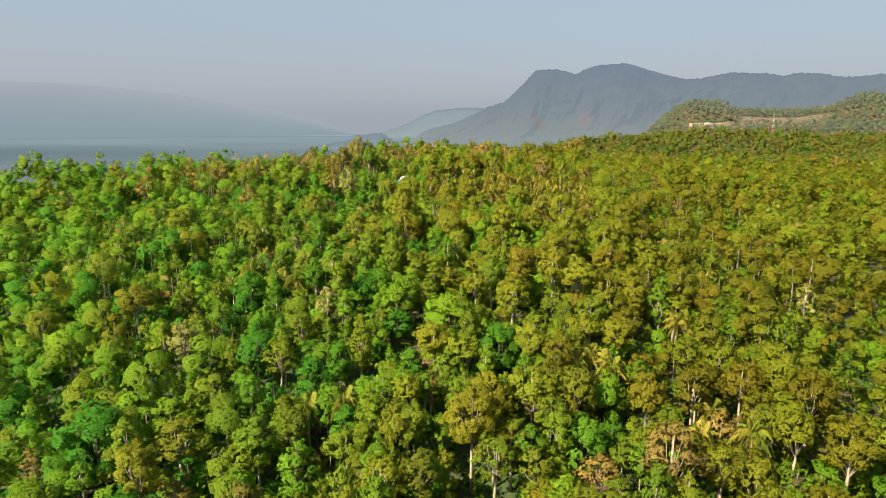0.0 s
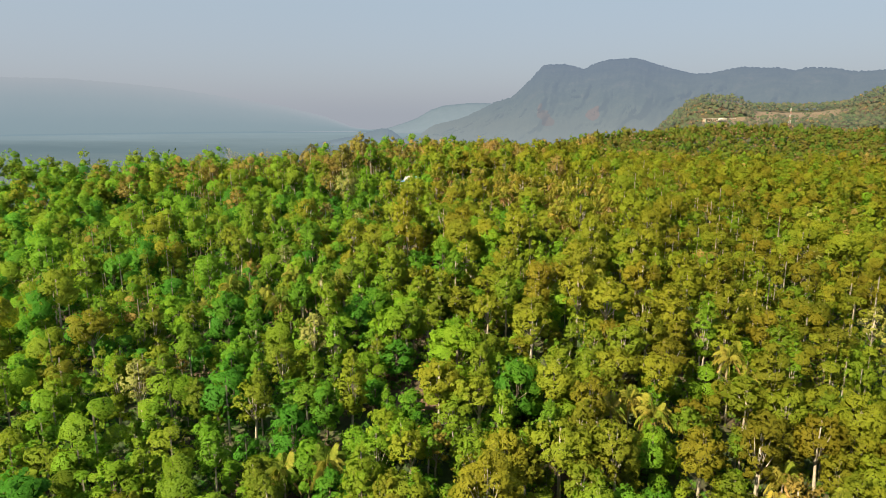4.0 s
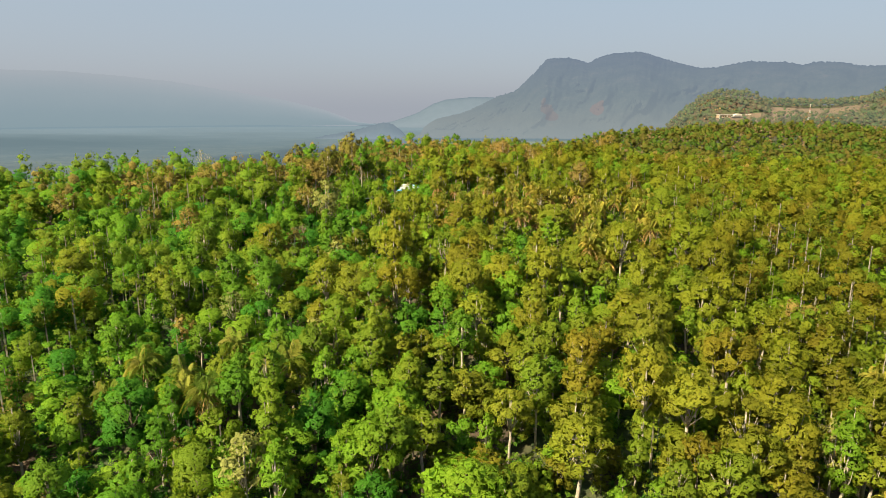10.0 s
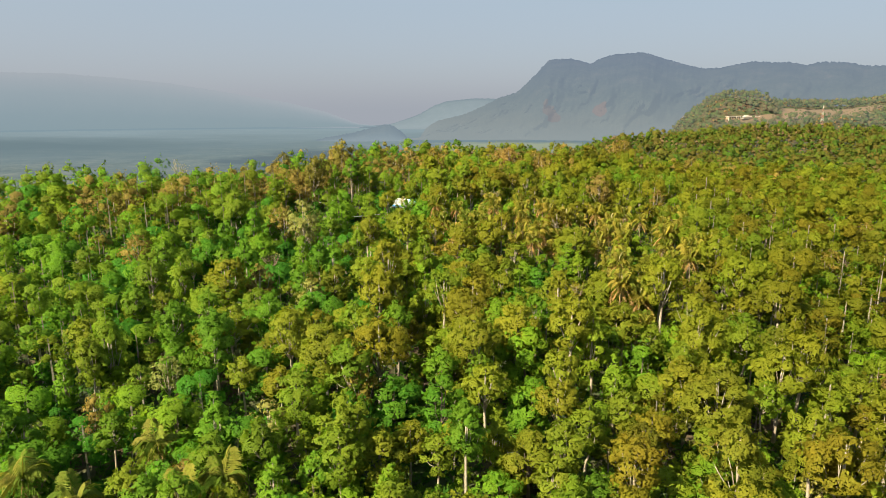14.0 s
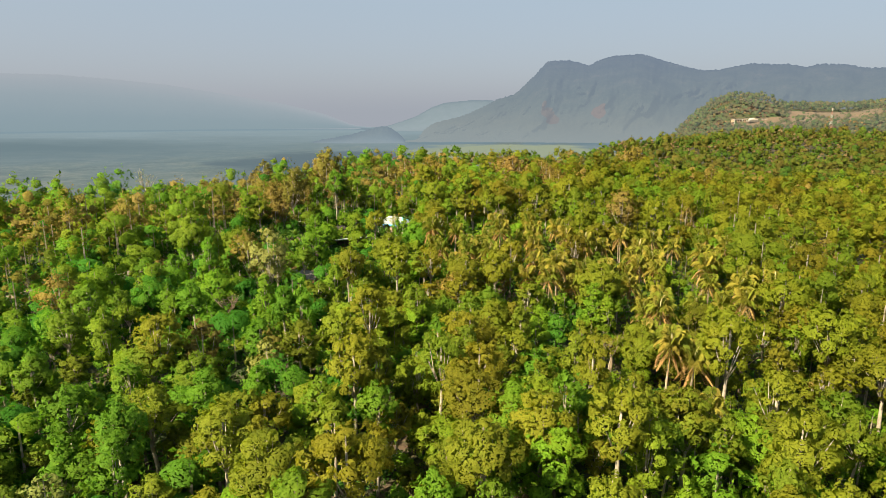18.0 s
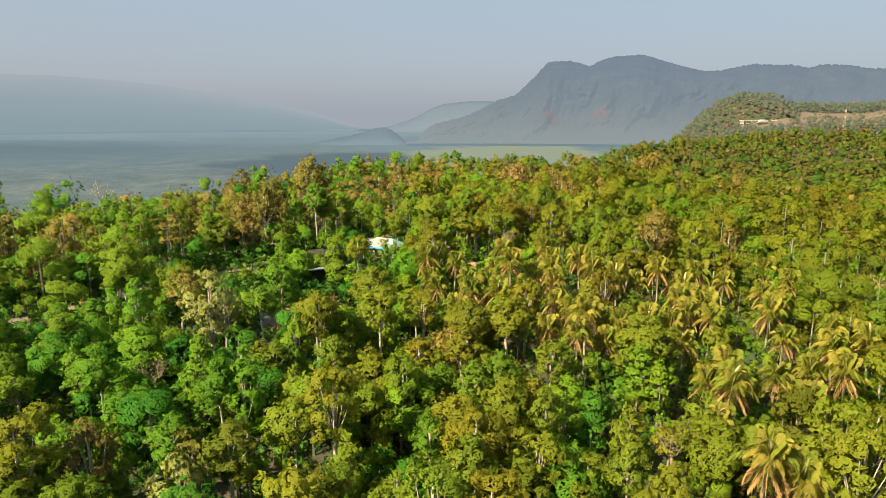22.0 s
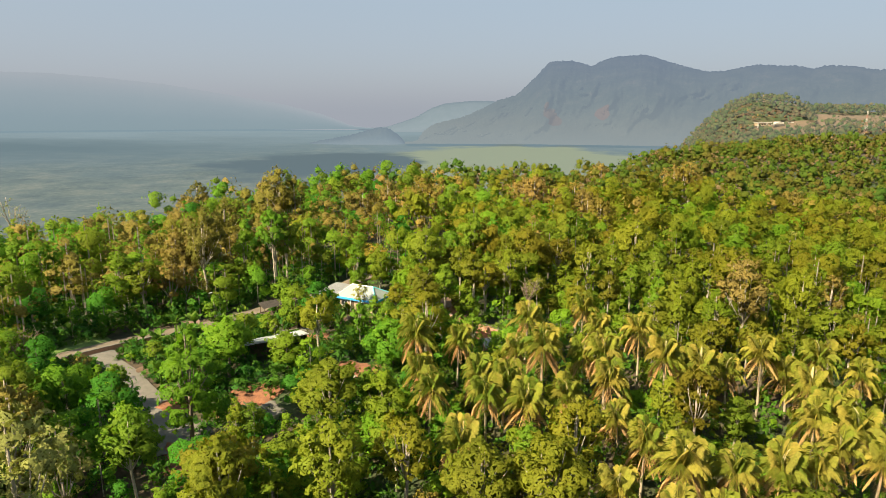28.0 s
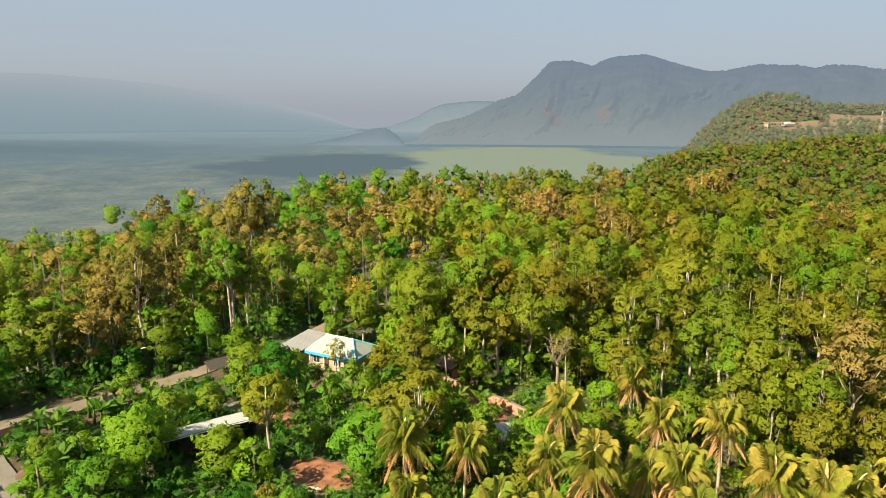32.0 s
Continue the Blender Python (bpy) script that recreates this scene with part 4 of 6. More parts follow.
HEROES += [(hx + dx, hy + dy, k, s * 0.92) for hx, hy, k, s in HEROES if k == 'dry' and hy > 290 and (hx < 40 or hy > 380) for dx, dy in ((3.4, 2.2), (-3.0, 3.6), (0.8, 5.4))]
HEROES += [(hx, hy, 'rust', hs) for hx, hy, hs in ((29.9, 204.1, 0.7), (7, 96.7, 0.74), (-99.9, 145.5, 0.79), (55, 146.3, 1.1), (55.2, 157.4, 0.86),)]


VERGE = [(px + 3.2, py - 4.2) for px, py in ROAD if py < 336]


def keep_clear(x, y):
    """True where no forest tree may stand."""
    m = (off_line(x, y, VERGE) < 4.4) | (off_line(x, y, ROAD) < 3.4) | (off_line(x, y, TRACK) < 2.6)
    for px, py, r in CLEARINGS:
        m |= np.hypot(x - px, y - py) < r
    return m


# open ground round the plots: x, y, half width; trees south of them stay low
GLADES = [(-54, 292, 1.6), (-46.8, 285.4, 2), (-41, 279.6, 2.2), (-36, 275, 2.2), (-32.6, 271.5, 2), (-25, 277.8, 2.2), (-21.5, 276.4, 1.6), (-26, 303.2, 2), (-25, 294, 1.6), (-15, 312, 1.6), (-12.2, 287, 2.2), (2, 308.5, 1.2), (7, 303.5, 1.4), (10.5, 300.5, 1.2), (9, 296, 1.6)]


def headroom(x, y):
    """How high a tree may grow at a place, for the glades."""
    x, y = np.asarray(x, float), np.asarray(y, float)
    top = np.full(np.broadcast(x, y).shape, 99.0)
    for gx0, gy0, w in GLADES:
        d = math.hypot(2 - gx0, 214 - gy0)
        ux, uy = (2 - gx0) / d, (214 - gy0) / d
        along, off = (x - gx0) * ux + (y - gy0) * uy, np.abs((x - gx0) * uy - (y - gy0) * ux)
        top = np.where((off < w + 0.6) & (along > -w) & (along < 24), np.minimum(top, np.clip(along, 0, None) * 0.52 + 1.2), top)
    return top


CLEARINGS = [(-104, 215, 5.5), (-100, 211, 3), (-11, 309.5, 3), (-26, 303, 3), (-14, 316, 7.5), (-21, 320, 5), (-15, 309, 2.6), (-24, 292, 6), (-19, 293.5, 5), (-12, 287, 5.5), (-33, 281, 4), (-24, 281, 4), (-3, 126, 5.5), (4, 123, 3), (6, 303, 4), (10, 298, 4), (1, 309, 3), (-37, 286, 4), (-41, 296, 5), (-34, 306, 3.5), (36.5, 206.5, 4.5), (-30, 270, 4), (-28, 264, 3.5), (-22, 276, 4), (-36, 278, 4), (-27, 277, 3), (48.2, 216.4, 3), (28.7, 221.3, 3), (-40.1, 236.6, 3), (16.9, 304, 3), (-61, 299, 4.5), (-58, 296, 4), (-23.5, 303, 4.5), (-23, 298.5, 3.5), (-43.5, 299.5, 4), (7, 303.5, 4), (10, 300, 4), (8.5, 296, 4.2), (11.5, 295.5, 3.5), (8.5, 291.5, 3.5), (3.5, 304.5, 3)]
BUILT = [(-14, 310, 3.4), (-10.5, 309.8, 2.2), (-26, 303.2, 3), (-25, 277.8, 2.4), (-21.8, 277.2, 2), (-36, 275, 2.4), (-32.6, 271.6, 2.4), (-43.2, 304.9, 1.6), (10.5, 299.5, 2.2), (7.5, 301.5, 2.2), (9.5, 297, 2), (4.5, 304, 2), (-23.5, 303.6, 3.2), (-43.5, 300.2, 2.0), (-46, 296.6, 2.2), (-41, 299.6, 1.8), (-9.8, 302.4, 2.4), (2.4, 300, 1.8), (-45, 302, 1.6), (-13.3, 316.6, 4.6), (-10.5, 315.3, 4.0), (-16.5, 318.2, 4.0), (-20.6, 320, 4), (-24.2, 290.8, 2.6), (-27, 289.6, 2.4), (-21.4, 292, 2.4), (-12.2, 287.2, 4), (-18.6, 301.5, 2.6), (-21.5, 299.8, 2.4), (-36, 285, 2), (8, 302, 1.5), (5, 305, 1.5), (-3.5, 125.5, 4), (3, 124, 3), (-32.5, 272.5, 2.6), (2.2, 311.6, 2), (9.6, 293.2, 1.8), (-31.4, 313.2, 2), (-40.6, 306, 1.6)]
PALM_GROVE = [(6.4, 274.1), (6.8, 267.6), (13.8, 286.1), (11.0, 266.1), (16.1, 267.0), (24.4, 286.9), (22.1, 272.2), (20.5, 278.4), (14.5, 274.2), (23.1, 258.7), (27.1, 255.8), (31.1, 275.3), (36.5, 279.5), (40.6, 278.1), (45.2, 278.2), (49.0, 278.0), (48.0, 270.7), (43.7, 262.9), (52.2, 270.6), (48.4, 262.2), (43.1, 257.7), (35.6, 254.8), (30.4, 253.3), (46.6, 255.8), (3.2, 259.3), (-0.1, 269.4), (3.6, 280.4), (9.1, 271.0)]
PALM_GROVE += [(18.0, 251.0), (24.3, 250.5), (39.9, 255.3), (57.5, 276.2), (-1.8, 279.1), (-1.3, 275.0), (11.8, 280.0), (23.2, 276.0), (22.2, 264.3), (36.1, 275.8), (22.0, 245.8), (27.8, 249.4), (53.6, 279.3), (46.5, 265.5), (59.2, 260.8), (63.5, 265.1), (60.9, 267.8), (41.3, 238.3), (47.5, 235.8), (55.4, 248.6), (53.3, 238.3), (49.3, 230.5), (58.5, 240.5), (48.2, 226.6), (34.7, 224.0), (56.7, 234.3), (38.3, 234.9), (39.4, 229.8)]
PALM_EDGE = [(34.6, 212.6), (38.4, 212.6), (35.8, 199.9), (61, 262), (70, 276), (38, 246), (62, 246), (24.4, 297.3)]
fill_rng = np.random.default_rng(77)
for _ in range(900):
    p = (round(fill_rng.uniform(2, 78), 1), round(fill_rng.uniform(238, 297), 1))
    if len(PALM_GROVE) < 62 and math.hypot(p[0] - 9.5, p[1] - 295) > 8 and p[0] > 8 + (p[1] < 262) * 30 and min(math.hypot(p[0] - q[0], p[1] - q[1]) for q in PALM_GROVE + PALM_EDGE) > 4.4:
        PALM_GROVE.append(p)
COCONUTS = [(-22, 101.3), (-16.4, 102.5), (48, 101.9), (51.1, 93.6), (30.4, 117.4), (27.4, 115.2), (33.5, 113.6), (-37.6, 149.7), (-27.2, 152.8), (50.9, 127.8), (-50.5, 152.6), (-33.3, 147.7), (69.5, 159.6), (52.2, 121.7), (-39.1, 154.5), (-34.4, 162.9), (-23.2, 155.3), (35.7, 166.9), (44, 96.5), (-47, 158)]

rng = np.random.default_rng(11)
PALMS_ALL = np.array(PALM_GROVE + PALM_EDGE + COCONUTS)


def scatter(x0, x1, y0, y1, step, seed):
    r = np.random.default_rng(seed)
    X, Y = np.meshgrid(np.arange(x0, x1, step), np.arange(y0, y1, step))
    X = X + (np.arange(X.shape[0]) % 2)[:, None] * step / 2
    p = np.stack([X.ravel(), Y.ravel()], 1) + r.uniform(-0.42, 0.42, (X.size, 2)) * step
    return p, r


def patch_value(x, y, s, o=0.0):
    """A slow wave over the plan, for stands of one kind."""
    return (np.sin(x / s + o) + np.sin(y / s * 1.13 + 2.1 * o) + np.sin((x + y) / s * 0.71 + o * 1.7) + np.sin((x - 1.4 * y) / s * 0.57 - o)) / 4


def choose_kind(x, y, r):
    n = len(x)
    u = r.random(n)
    a, b = patch_value(x, y, 16, 0.4), patch_value(x, y, 23, 2.2)
    w = np.stack([1.0 - 0.5 * b + 0.006 * np.clip(-x, -60, 60), 0.5 + 0.5 * a + 0.007 * np.clip(x, -60, 80), 0.38 - 0.35 * a, 0.55 + 0.5 * b, 0.05 + 0.9 * smooth(330, 400, y) * (b > 0.12) + 4.2 * smooth(4, 12, y - np.interp(x, [-95, -60, -34, -19, 4], [268, 298, 321, 335, 362])) * (1 - smooth(-25, 5, x)) * (1 - smooth(382, 400, y)) * (a > -0.25) * smooth(25, 34, x - np.interp(y, CREST_Y, CREST_X)), 0 * x + 0.003, 0 * x + 0.015], 1)
    w = np.clip(w, 0.01, None)
    w[:, 5] = 0.0005
    w = np.cumsum(w / w.sum(1, keepdims=True), 1)
    return (u[:, None] > w).sum(1).clip(0, len(KINDS) - 1)


def in_view(x, y, margin):
    return (np.abs(x) < 0.73 * y + margin) & (x > np.interp(y, CREST_Y, CREST_X) - 30 - 110 * smooth(560, 800, y))


pts, r1 = scatter(-290, 300, 48, 432, 3.95, 21)
x, y = pts.T
ok = in_view(x, y, 14) & ~keep_clear(x, y)
near_palm = np.sqrt(((pts[:, None] - PALMS_ALL[None]) ** 2).sum(-1)).min(1)
ok &= near_palm > np.where(y > 195, 1.9, 2.4)
grove = (near_palm < 5) & (y > 195)
ok &= ~grove | (r1.random(len(x)) < 0.8)
if HEROES:
    hero_xy = np.array([h[:2] for h in HEROES])
    ok &= np.sqrt(((pts[:, None] - hero_xy[None]) ** 2).sum(-1)).min(1) > 3.2
ok &= ~((x > -66) & (x < -6) & (y > 279) & (y < 322) & (y < np.interp(x, [-66, -50, -34, -19, -6], [286, 303, 315, 327, 322])) & (r1.random(len(x)) < 0.15))
pts, grove = pts[ok], grove[ok]
x, y = pts.T
kind = choose_kind(x, y, r1)
at_crest = x - np.interp(y, CREST_Y, CREST_X)
lot = r1.random(len(x))
size = np.where(lot < 0.5, 0.95 + 0.95 * lot, 0.48 + 0.36 * (lot - 0.5) * 2)
kind[(lot > 0.5) & ((kind == 1) | (kind == 3)) & (r1.random(len(x)) < 0.75)] = 0
size[(x > -66) & (x < -6) & (y > 279) & (y < np.interp(x, [-66, -50, -34, -19, -6], [286, 303, 315, 327, 322]))] *= 0.6
size[grove] *= 0.75
size[(x > -62) & (x < -37) & (y > 281) & (y < np.interp(x, [-66, -50, -34], [286, 303, 315]))] *= 0.6
size[(x > 12) & (x < 66) & (y > 242) & (y < 288)] *= 0.8
kind[grove] = 0
size[(x < -26) & (y > np.interp(x, [-95, -60, -34, -19], [268, 298, 321, 335])) & (y < 350)] *= 1.2
size[(x < 0) & (y > 350) & (at_crest < 60)] *= 1.05
size *= 1 + 0.1 * (1 - smooth(35, 60, at_crest)) * (y < 300)
size = np.minimum(size, headroom(x, y) / 10.5)
low = size > 0.22
x, y, kind, size, grove, at_crest = x[low], y[low], kind[low], size[low], grove[low], at_crest[low]
turn = r1.uniform(0, 2 * math.pi, len(x))
lone = (np.abs(x - 2) < 62) & (y < 330)
counts = {k: 0 for k in KINDS}
order = np.argsort(np.abs(x) + 0.12 * y)
as_thing = np.zeros(len(x), bool)
for i in order:
    k = KINDS[kind[i]]
    if lone[i] and counts[k] < 285:
        counts[k] += 1
        as_thing[i] = True

VARIANTS = {"round": 7, "spread": 6, "column": 4, "slender": 5, "dry": 3, "rust": 2, "pale": 2}
stock = {}


def place_tree(k, v, x, y, s, turn, label=""):
    m = Matrix.LocRotScale((x, y, at(x, y)), Euler((0, 0, turn)), (s, s, s * (1.0 + 0.16 * math.sin(x * 3.1 + y))))
    if (k, v) not in stock:
        stock[k, v] = ob = make_tree(k, 100 + 17 * KINDS.index(k) + v)
        ob.matrix_world = m
        ob.scale = m.to_scale()
    else:
        src = stock[k, v]
        ob = copy_thing(src, m @ Matrix.Diagonal((1 / src.scale[0], 1 / src.scale[1], 1 / src.scale[2], 1)))
    return tagged(ob, label)


HEROES = [(-30.6, 286.4, "round", 1.15) if (hx, hy) == (-32.5, 286.2) else (hx, hy, h[2], 1.2) if (hx, hy) == (10.8, 382.5) else h for h in HEROES for hx, hy in [h[:2]]]
HEROES = [(hx + 2.2, hy + 6.5, k, s) if (hx, hy) == (35.7, 213.4) else (hx, hy, k, s) for hx, hy, k, s in HEROES] + [(33.0, 219.5, "round", 1.25), (42.6, 221.0, "round", 1.2)]
for hx, hy, k, s in HEROES:
    place_tree(k, int(abs(hx * 7 + hy)) % VARIANTS[k], hx, hy, s * (0.55 if k == "rust" else 1.12), hx * 1.7 + hy)
for i in np.flatnonzero(as_thing):
    k = KINDS[kind[i]]
    place_tree(k, i % VARIANTS[k], x[i], y[i], size[i], turn[i])


def coarse(kind, seed, count, grow, keep):
    r = np.random.default_rng(seed)
    h, fork, thick, c, q = tree_shape(kind, r)
    pick = np.arange(len(c))[keep // 2::keep]
    core = masses(r, c[pick], q[pick] * (1.0 + 0.12 * (keep - 1)), heart_of(c, q), CORE_FILL[kind])
    lv = leaves(r, c, q * 1.05, count, LEAF_SIZE[kind] * grow, inner=0.8, heart=heart_of(c, q))
    return core, lv, h, thick


def woodland(name, kind, px, py, ps, pt, count, grow, label, variants, keep=1, trunks=True, paint=None):
    """Many trees of one kind as one mesh."""
    if not len(px):
        return
    forms = [coarse(kind, 500 + 31 * KINDS.index(kind) + v, count, grow, keep) for v in range(variants)]
    pz = land(px, py)
    cores, core_n, out, out_n, tint_c, tint_q, stems = [], [], [], [], [], [], []
    for i in range(len(px)):
        (core, cn), (lv, ln), h, thick = forms[i % variants]
        c, s = math.cos(pt[i]), math.sin(pt[i])
        turned = np.array([[c, s, 0], [-s, c, 0], [0, 0, 1]])
        tall = 0.85 + 0.35 * ((i * 0.755) % 1)
        off = (px[i], py[i], pz[i])
        cores.append(core @ turned * (ps[i], ps[i], ps[i] * tall) + off)
        out.append(lv @ turned * (ps[i], ps[i], ps[i] * tall) + off)
        core_n.append(cn @ turned)
        out_n.append(ln @ turned)
        hue = (i * 0.618) % 1
        tint_c.append(np.full(len(core) * len(ICO_F), hue))
        tint_q.append(np.full(len(lv), hue))
        stems.append((px[i], py[i], pz[i], h * ps[i] * tall, thick * ps[i]))
    ob = new(name, crown_mesh(name, *map(np.concatenate, (cores, core_n, out, out_n)), paint or LEAF[kind], np.concatenate(tint_c + tint_q)))
    tagged(ob, label, "trees", kind="stuff")
    if trunks:
        st = np.array(stems)
        quads = []
        for k in range(3):
            a, b = 2.0944 * k, 2.0944 * (k + 1)
            lo = [np.stack([st[:, 0] + math.cos(w) * st[:, 4], st[:, 1] + math.sin(w) * st[:, 4], st[:, 2] - 0.8], 1) for w in (a, b)]
            hi = [np.stack([st[:, 0] + math.cos(w) * st[:, 4] * 0.5, st[:, 1] + math.sin(w) * st[:, 4] * 0.5, st[:, 2] + st[:, 3] * 0.85], 1) for w in (b, a)]
            quads.append(np.stack(lo + hi, 1))
        part("trunks", quads_mesh("trunks", np.concatenate(quads), BARK), None, ob, "slim pale trunks")


near_by = (np.abs(x) < 0.62 * np.clip(y, 60, 175)) & (y < 350)
for j, k in enumerate(KINDS):
    for close in (True, False):
        sel = (kind == j) & ~as_thing & (near_by == close)
        woodland("woodland" if close else "outer_woodland", k, x[sel], y[sel], size[sel], turn[sel], 130 if close else 48, 1.08 if close else 1.6, ("stand of forest trees: " if close else "outer forest canopy: ") + TREE_LABEL[k].split(" in the ")[0], 5, 4 if close else 5, close)

# the forest goes on round the valley and under the start of the flight
op, r4 = scatter(-230, 230, -90, 330, 5.8, 51)
ox, oy = op.T
ok = ~(in_view(ox, oy, 14) & (oy > 47)) & (np.abs(ox) < 0.73 * np.clip(oy, 0, 400) + 75) & (ox > np.interp(oy, CREST_Y, CREST_X) - 20)
ox, oy = ox[ok], oy[ok]
ok_kind = choose_kind(ox, oy, r4)
for j, k in enumerate(KINDS[:4]):
    sel = ok_kind == j
    woodland("outer_woodland", k, ox[sel], oy[sel], r4.uniform(0.9, 1.5, sel.sum()), r4.uniform(0, 6.28, sel.sum()), 18, 2.6, "outer forest canopy: " + TREE_LABEL[k].split(" in the ")[0], 4, 6, False)

fp, r2 = scatter(-140, 1000, 432, 1330, 5.7, 31)
fx, fy = fp.T
ok = in_view(fx, fy, 10) & (fx < 0.73 * fy)
side = fx / fy
field = (side > 0.475) & (side < 0.605) & (fy > 1064 + 12 * np.sin(fx * 0.05)) & (fy < 1172)
rows_of_trees = field & (side > 0.545) & (fy > 1128) & (np.sin(fy * 0.45) > 0.1)
bare = np.where(field, ~rows_of_trees, (fx > 405) & (fy > 1060) & (r2.random(len(fx)) < np.where((fy > 1052) & (fy < 1100) & (fx > 425) & (fx < 510), 0.95, 0.12)))
ok &= ~bare & ~((fy > 735) & (fy < 960) & (fx < 0.62 * fy))
fx, fy = fx[ok], fy[ok]
on_hill = fy > 950
fk = choose_kind(fx, fy, r2)
fs, ft = r2.uniform(0.75, 1.3, len(fx)), r2.uniform(0, 6.28, len(fx))
fs[rows_of_trees[ok]] *= 0.45
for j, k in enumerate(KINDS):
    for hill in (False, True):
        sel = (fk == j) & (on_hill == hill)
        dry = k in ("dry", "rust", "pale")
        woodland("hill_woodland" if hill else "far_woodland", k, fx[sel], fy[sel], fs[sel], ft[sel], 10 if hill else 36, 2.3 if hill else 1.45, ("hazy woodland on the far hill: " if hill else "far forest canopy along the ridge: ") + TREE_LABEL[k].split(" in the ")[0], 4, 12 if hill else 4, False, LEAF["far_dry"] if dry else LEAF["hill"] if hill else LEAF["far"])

sp, r3 = scatter(-130, 100, 46, 360, 2.45, 41)
dense, _ = scatter(-68, 14, 278, 324, 1.7, 43)
plots = (dense[:, 1] < np.interp(dense[:, 0], [-68, -50, -34, -19, -6, 14], [286, 303, 315, 327, 316, 300])) | (np.hypot(dense[:, 0] + 14, dense[:, 1] - 310) < 5)
edge, _ = scatter(-100, -4, 270, 345, 1.8, 44)
BANK = [(px - 4.4, py + 4.6) for px, py in ROAD if py < 340]
sp = np.concatenate([sp, dense[plots], edge[off_line(edge[:, 0], edge[:, 1], BANK) < 3.2]])
sx, sy = sp.T
ok = in_view(sx, sy, 8) & ~((off_line(sx, sy, ROAD) < 2.6) | (off_line(sx, sy, TRACK) < 2.2))
for px, py, r in BUILT:
    ok &= (np.hypot(sx - px, sy - py) > r)
sx, sy = sx[ok], sy[ok]
sz = land(sx, sy)
tall = 1 + 0.9 * ((sx > 0) & (sx < 80) & (sy > 236) & (sy < 300)) - 0.5 * (off_line(sx, sy, VERGE) < 4.2) + 0.7 * (off_line(sx, sy, BANK) < 3.2)
low_s = np.clip(headroom(sx, sy) / 4.0, 0.3, 1)
shrubs, tints = [], []
for v in range(len(sx)):
    h = r3.uniform(1.0, 3.2) * tall[v] * low_s[v]
    c = np.array([[0, 0, h * 0.6], [r3.uniform(-0.8, 0.8), r3.uniform(-0.8, 0.8), h * 0.45]])
    shrubs.append(leaves(r3, c, np.array([[1.1, 1.1, h * 0.5], [0.9, 0.9, h * 0.4]]), 13, 1.05, inner=0.4) + (sx[v], sy[v], sz[v]))
    tints.append(np.full(13, r3.random()))
tagged(new("undergrowth", quads_mesh("undergrowth", np.concatenate(shrubs), LEAF["shrub"], np.concatenate(tints))), "dark green shrubs and saplings under the trees", "shrubs", kind="stuff")


# ---- palms ----
def frond_mesh(name, length, rise, fall, material, leaflets=12, hang=0.5, width=0.62):
    """One feathered leaf that leaves the stem along +x, rising and then drooping."""
    r = np.random.default_rng(int(length * 100 + fall * 10))
    s = np.linspace(0, 1, 9)
    cx = length * (s * math.cos(rise) - 0.12 * s ** 2 * 0)
    cz = length * (s * math.sin(rise) - fall * s ** 2.2)
    quads = []
    for i in range(8):
        w0, w1 = 0.07 * (1 - s[i]) + 0.012, 0.07 * (1 - s[i + 1]) + 0.012
        quads.append([(cx[i], -w0, cz[i]), (cx[i], w0, cz[i]), (cx[i + 1], w1, cz[i + 1]), (cx[i + 1], -w1, cz[i + 1])])
    for i in range(leaflets):
        f = 0.14 + 0.86 * (i + 0.5) / leaflets
        px, pz = np.interp(f, s, cx), np.interp(f, s, cz)
        ln = width * (0.45 + 1.0 * math.sin(math.pi * min(1, 0.15 + f * 0.8))) * r.uniform(0.85, 1.1)
        wd = length / leaflets * 1.15
        for side in (-1, 1):
            tip = (px + ln * 0.55, side * ln * 0.75, pz - ln * hang * r.uniform(0.6, 1.2) + 0.08)
            mid = (px + ln * 0.22 + wd * 0.5, side * ln * 0.4, pz + 0.05)
            quads.append([(px - wd * 0.5, 0, pz), mid, tip, (px + ln * 0.30 - wd * 0.6, side * ln * 0.42, pz - 0.02)])
    return quads_mesh(name, np.array(quads), material)


FRONDS = {
    "up": frond_mesh("frond", 4.3, 1.3, 0.34, LEAF["frond"], 19, 0.3, 1.0),
    "arch": frond_mesh("frond", 4.2, 1.05, 0.85, LEAF["frond"], 19, 0.5, 1.0),
    "side": frond_mesh("frond", 3.1, 0.5, 1.0, LEAF["frond"], 18, 0.9, 0.8),
    "hang": frond_mesh("dry_frond", 2.7, -0.75, 0.4, LEAF["frond_dry"], 12, 0.6, 0.9),
}


def spear_mesh():
    """A folded young leaf that stands up from the heart of the palm, its tip bending over."""
    s = np.linspace(0, 1, 8)
    cx, cz = 0.18 * s + 0.75 * s ** 3, 2.8 * s - 0.5 * s ** 4
    w = 0.03 + 0.12 * np.sin(np.pi * np.clip(s * 0.85 + 0.1, 0, 1))
    quads = []
    for i in range(7):
        for k in (-1, 1):
            quads.append([(cx[i], 0, cz[i]), (cx[i] - 0.06, k * w[i], cz[i]), (cx[i + 1] - 0.06, k * w[i + 1], cz[i + 1]), (cx[i + 1], 0, cz[i + 1])])
    return quads_mesh("spear_frond", np.array(quads), LEAF["spear"])


FRONDS["spear"] = spear_mesh()


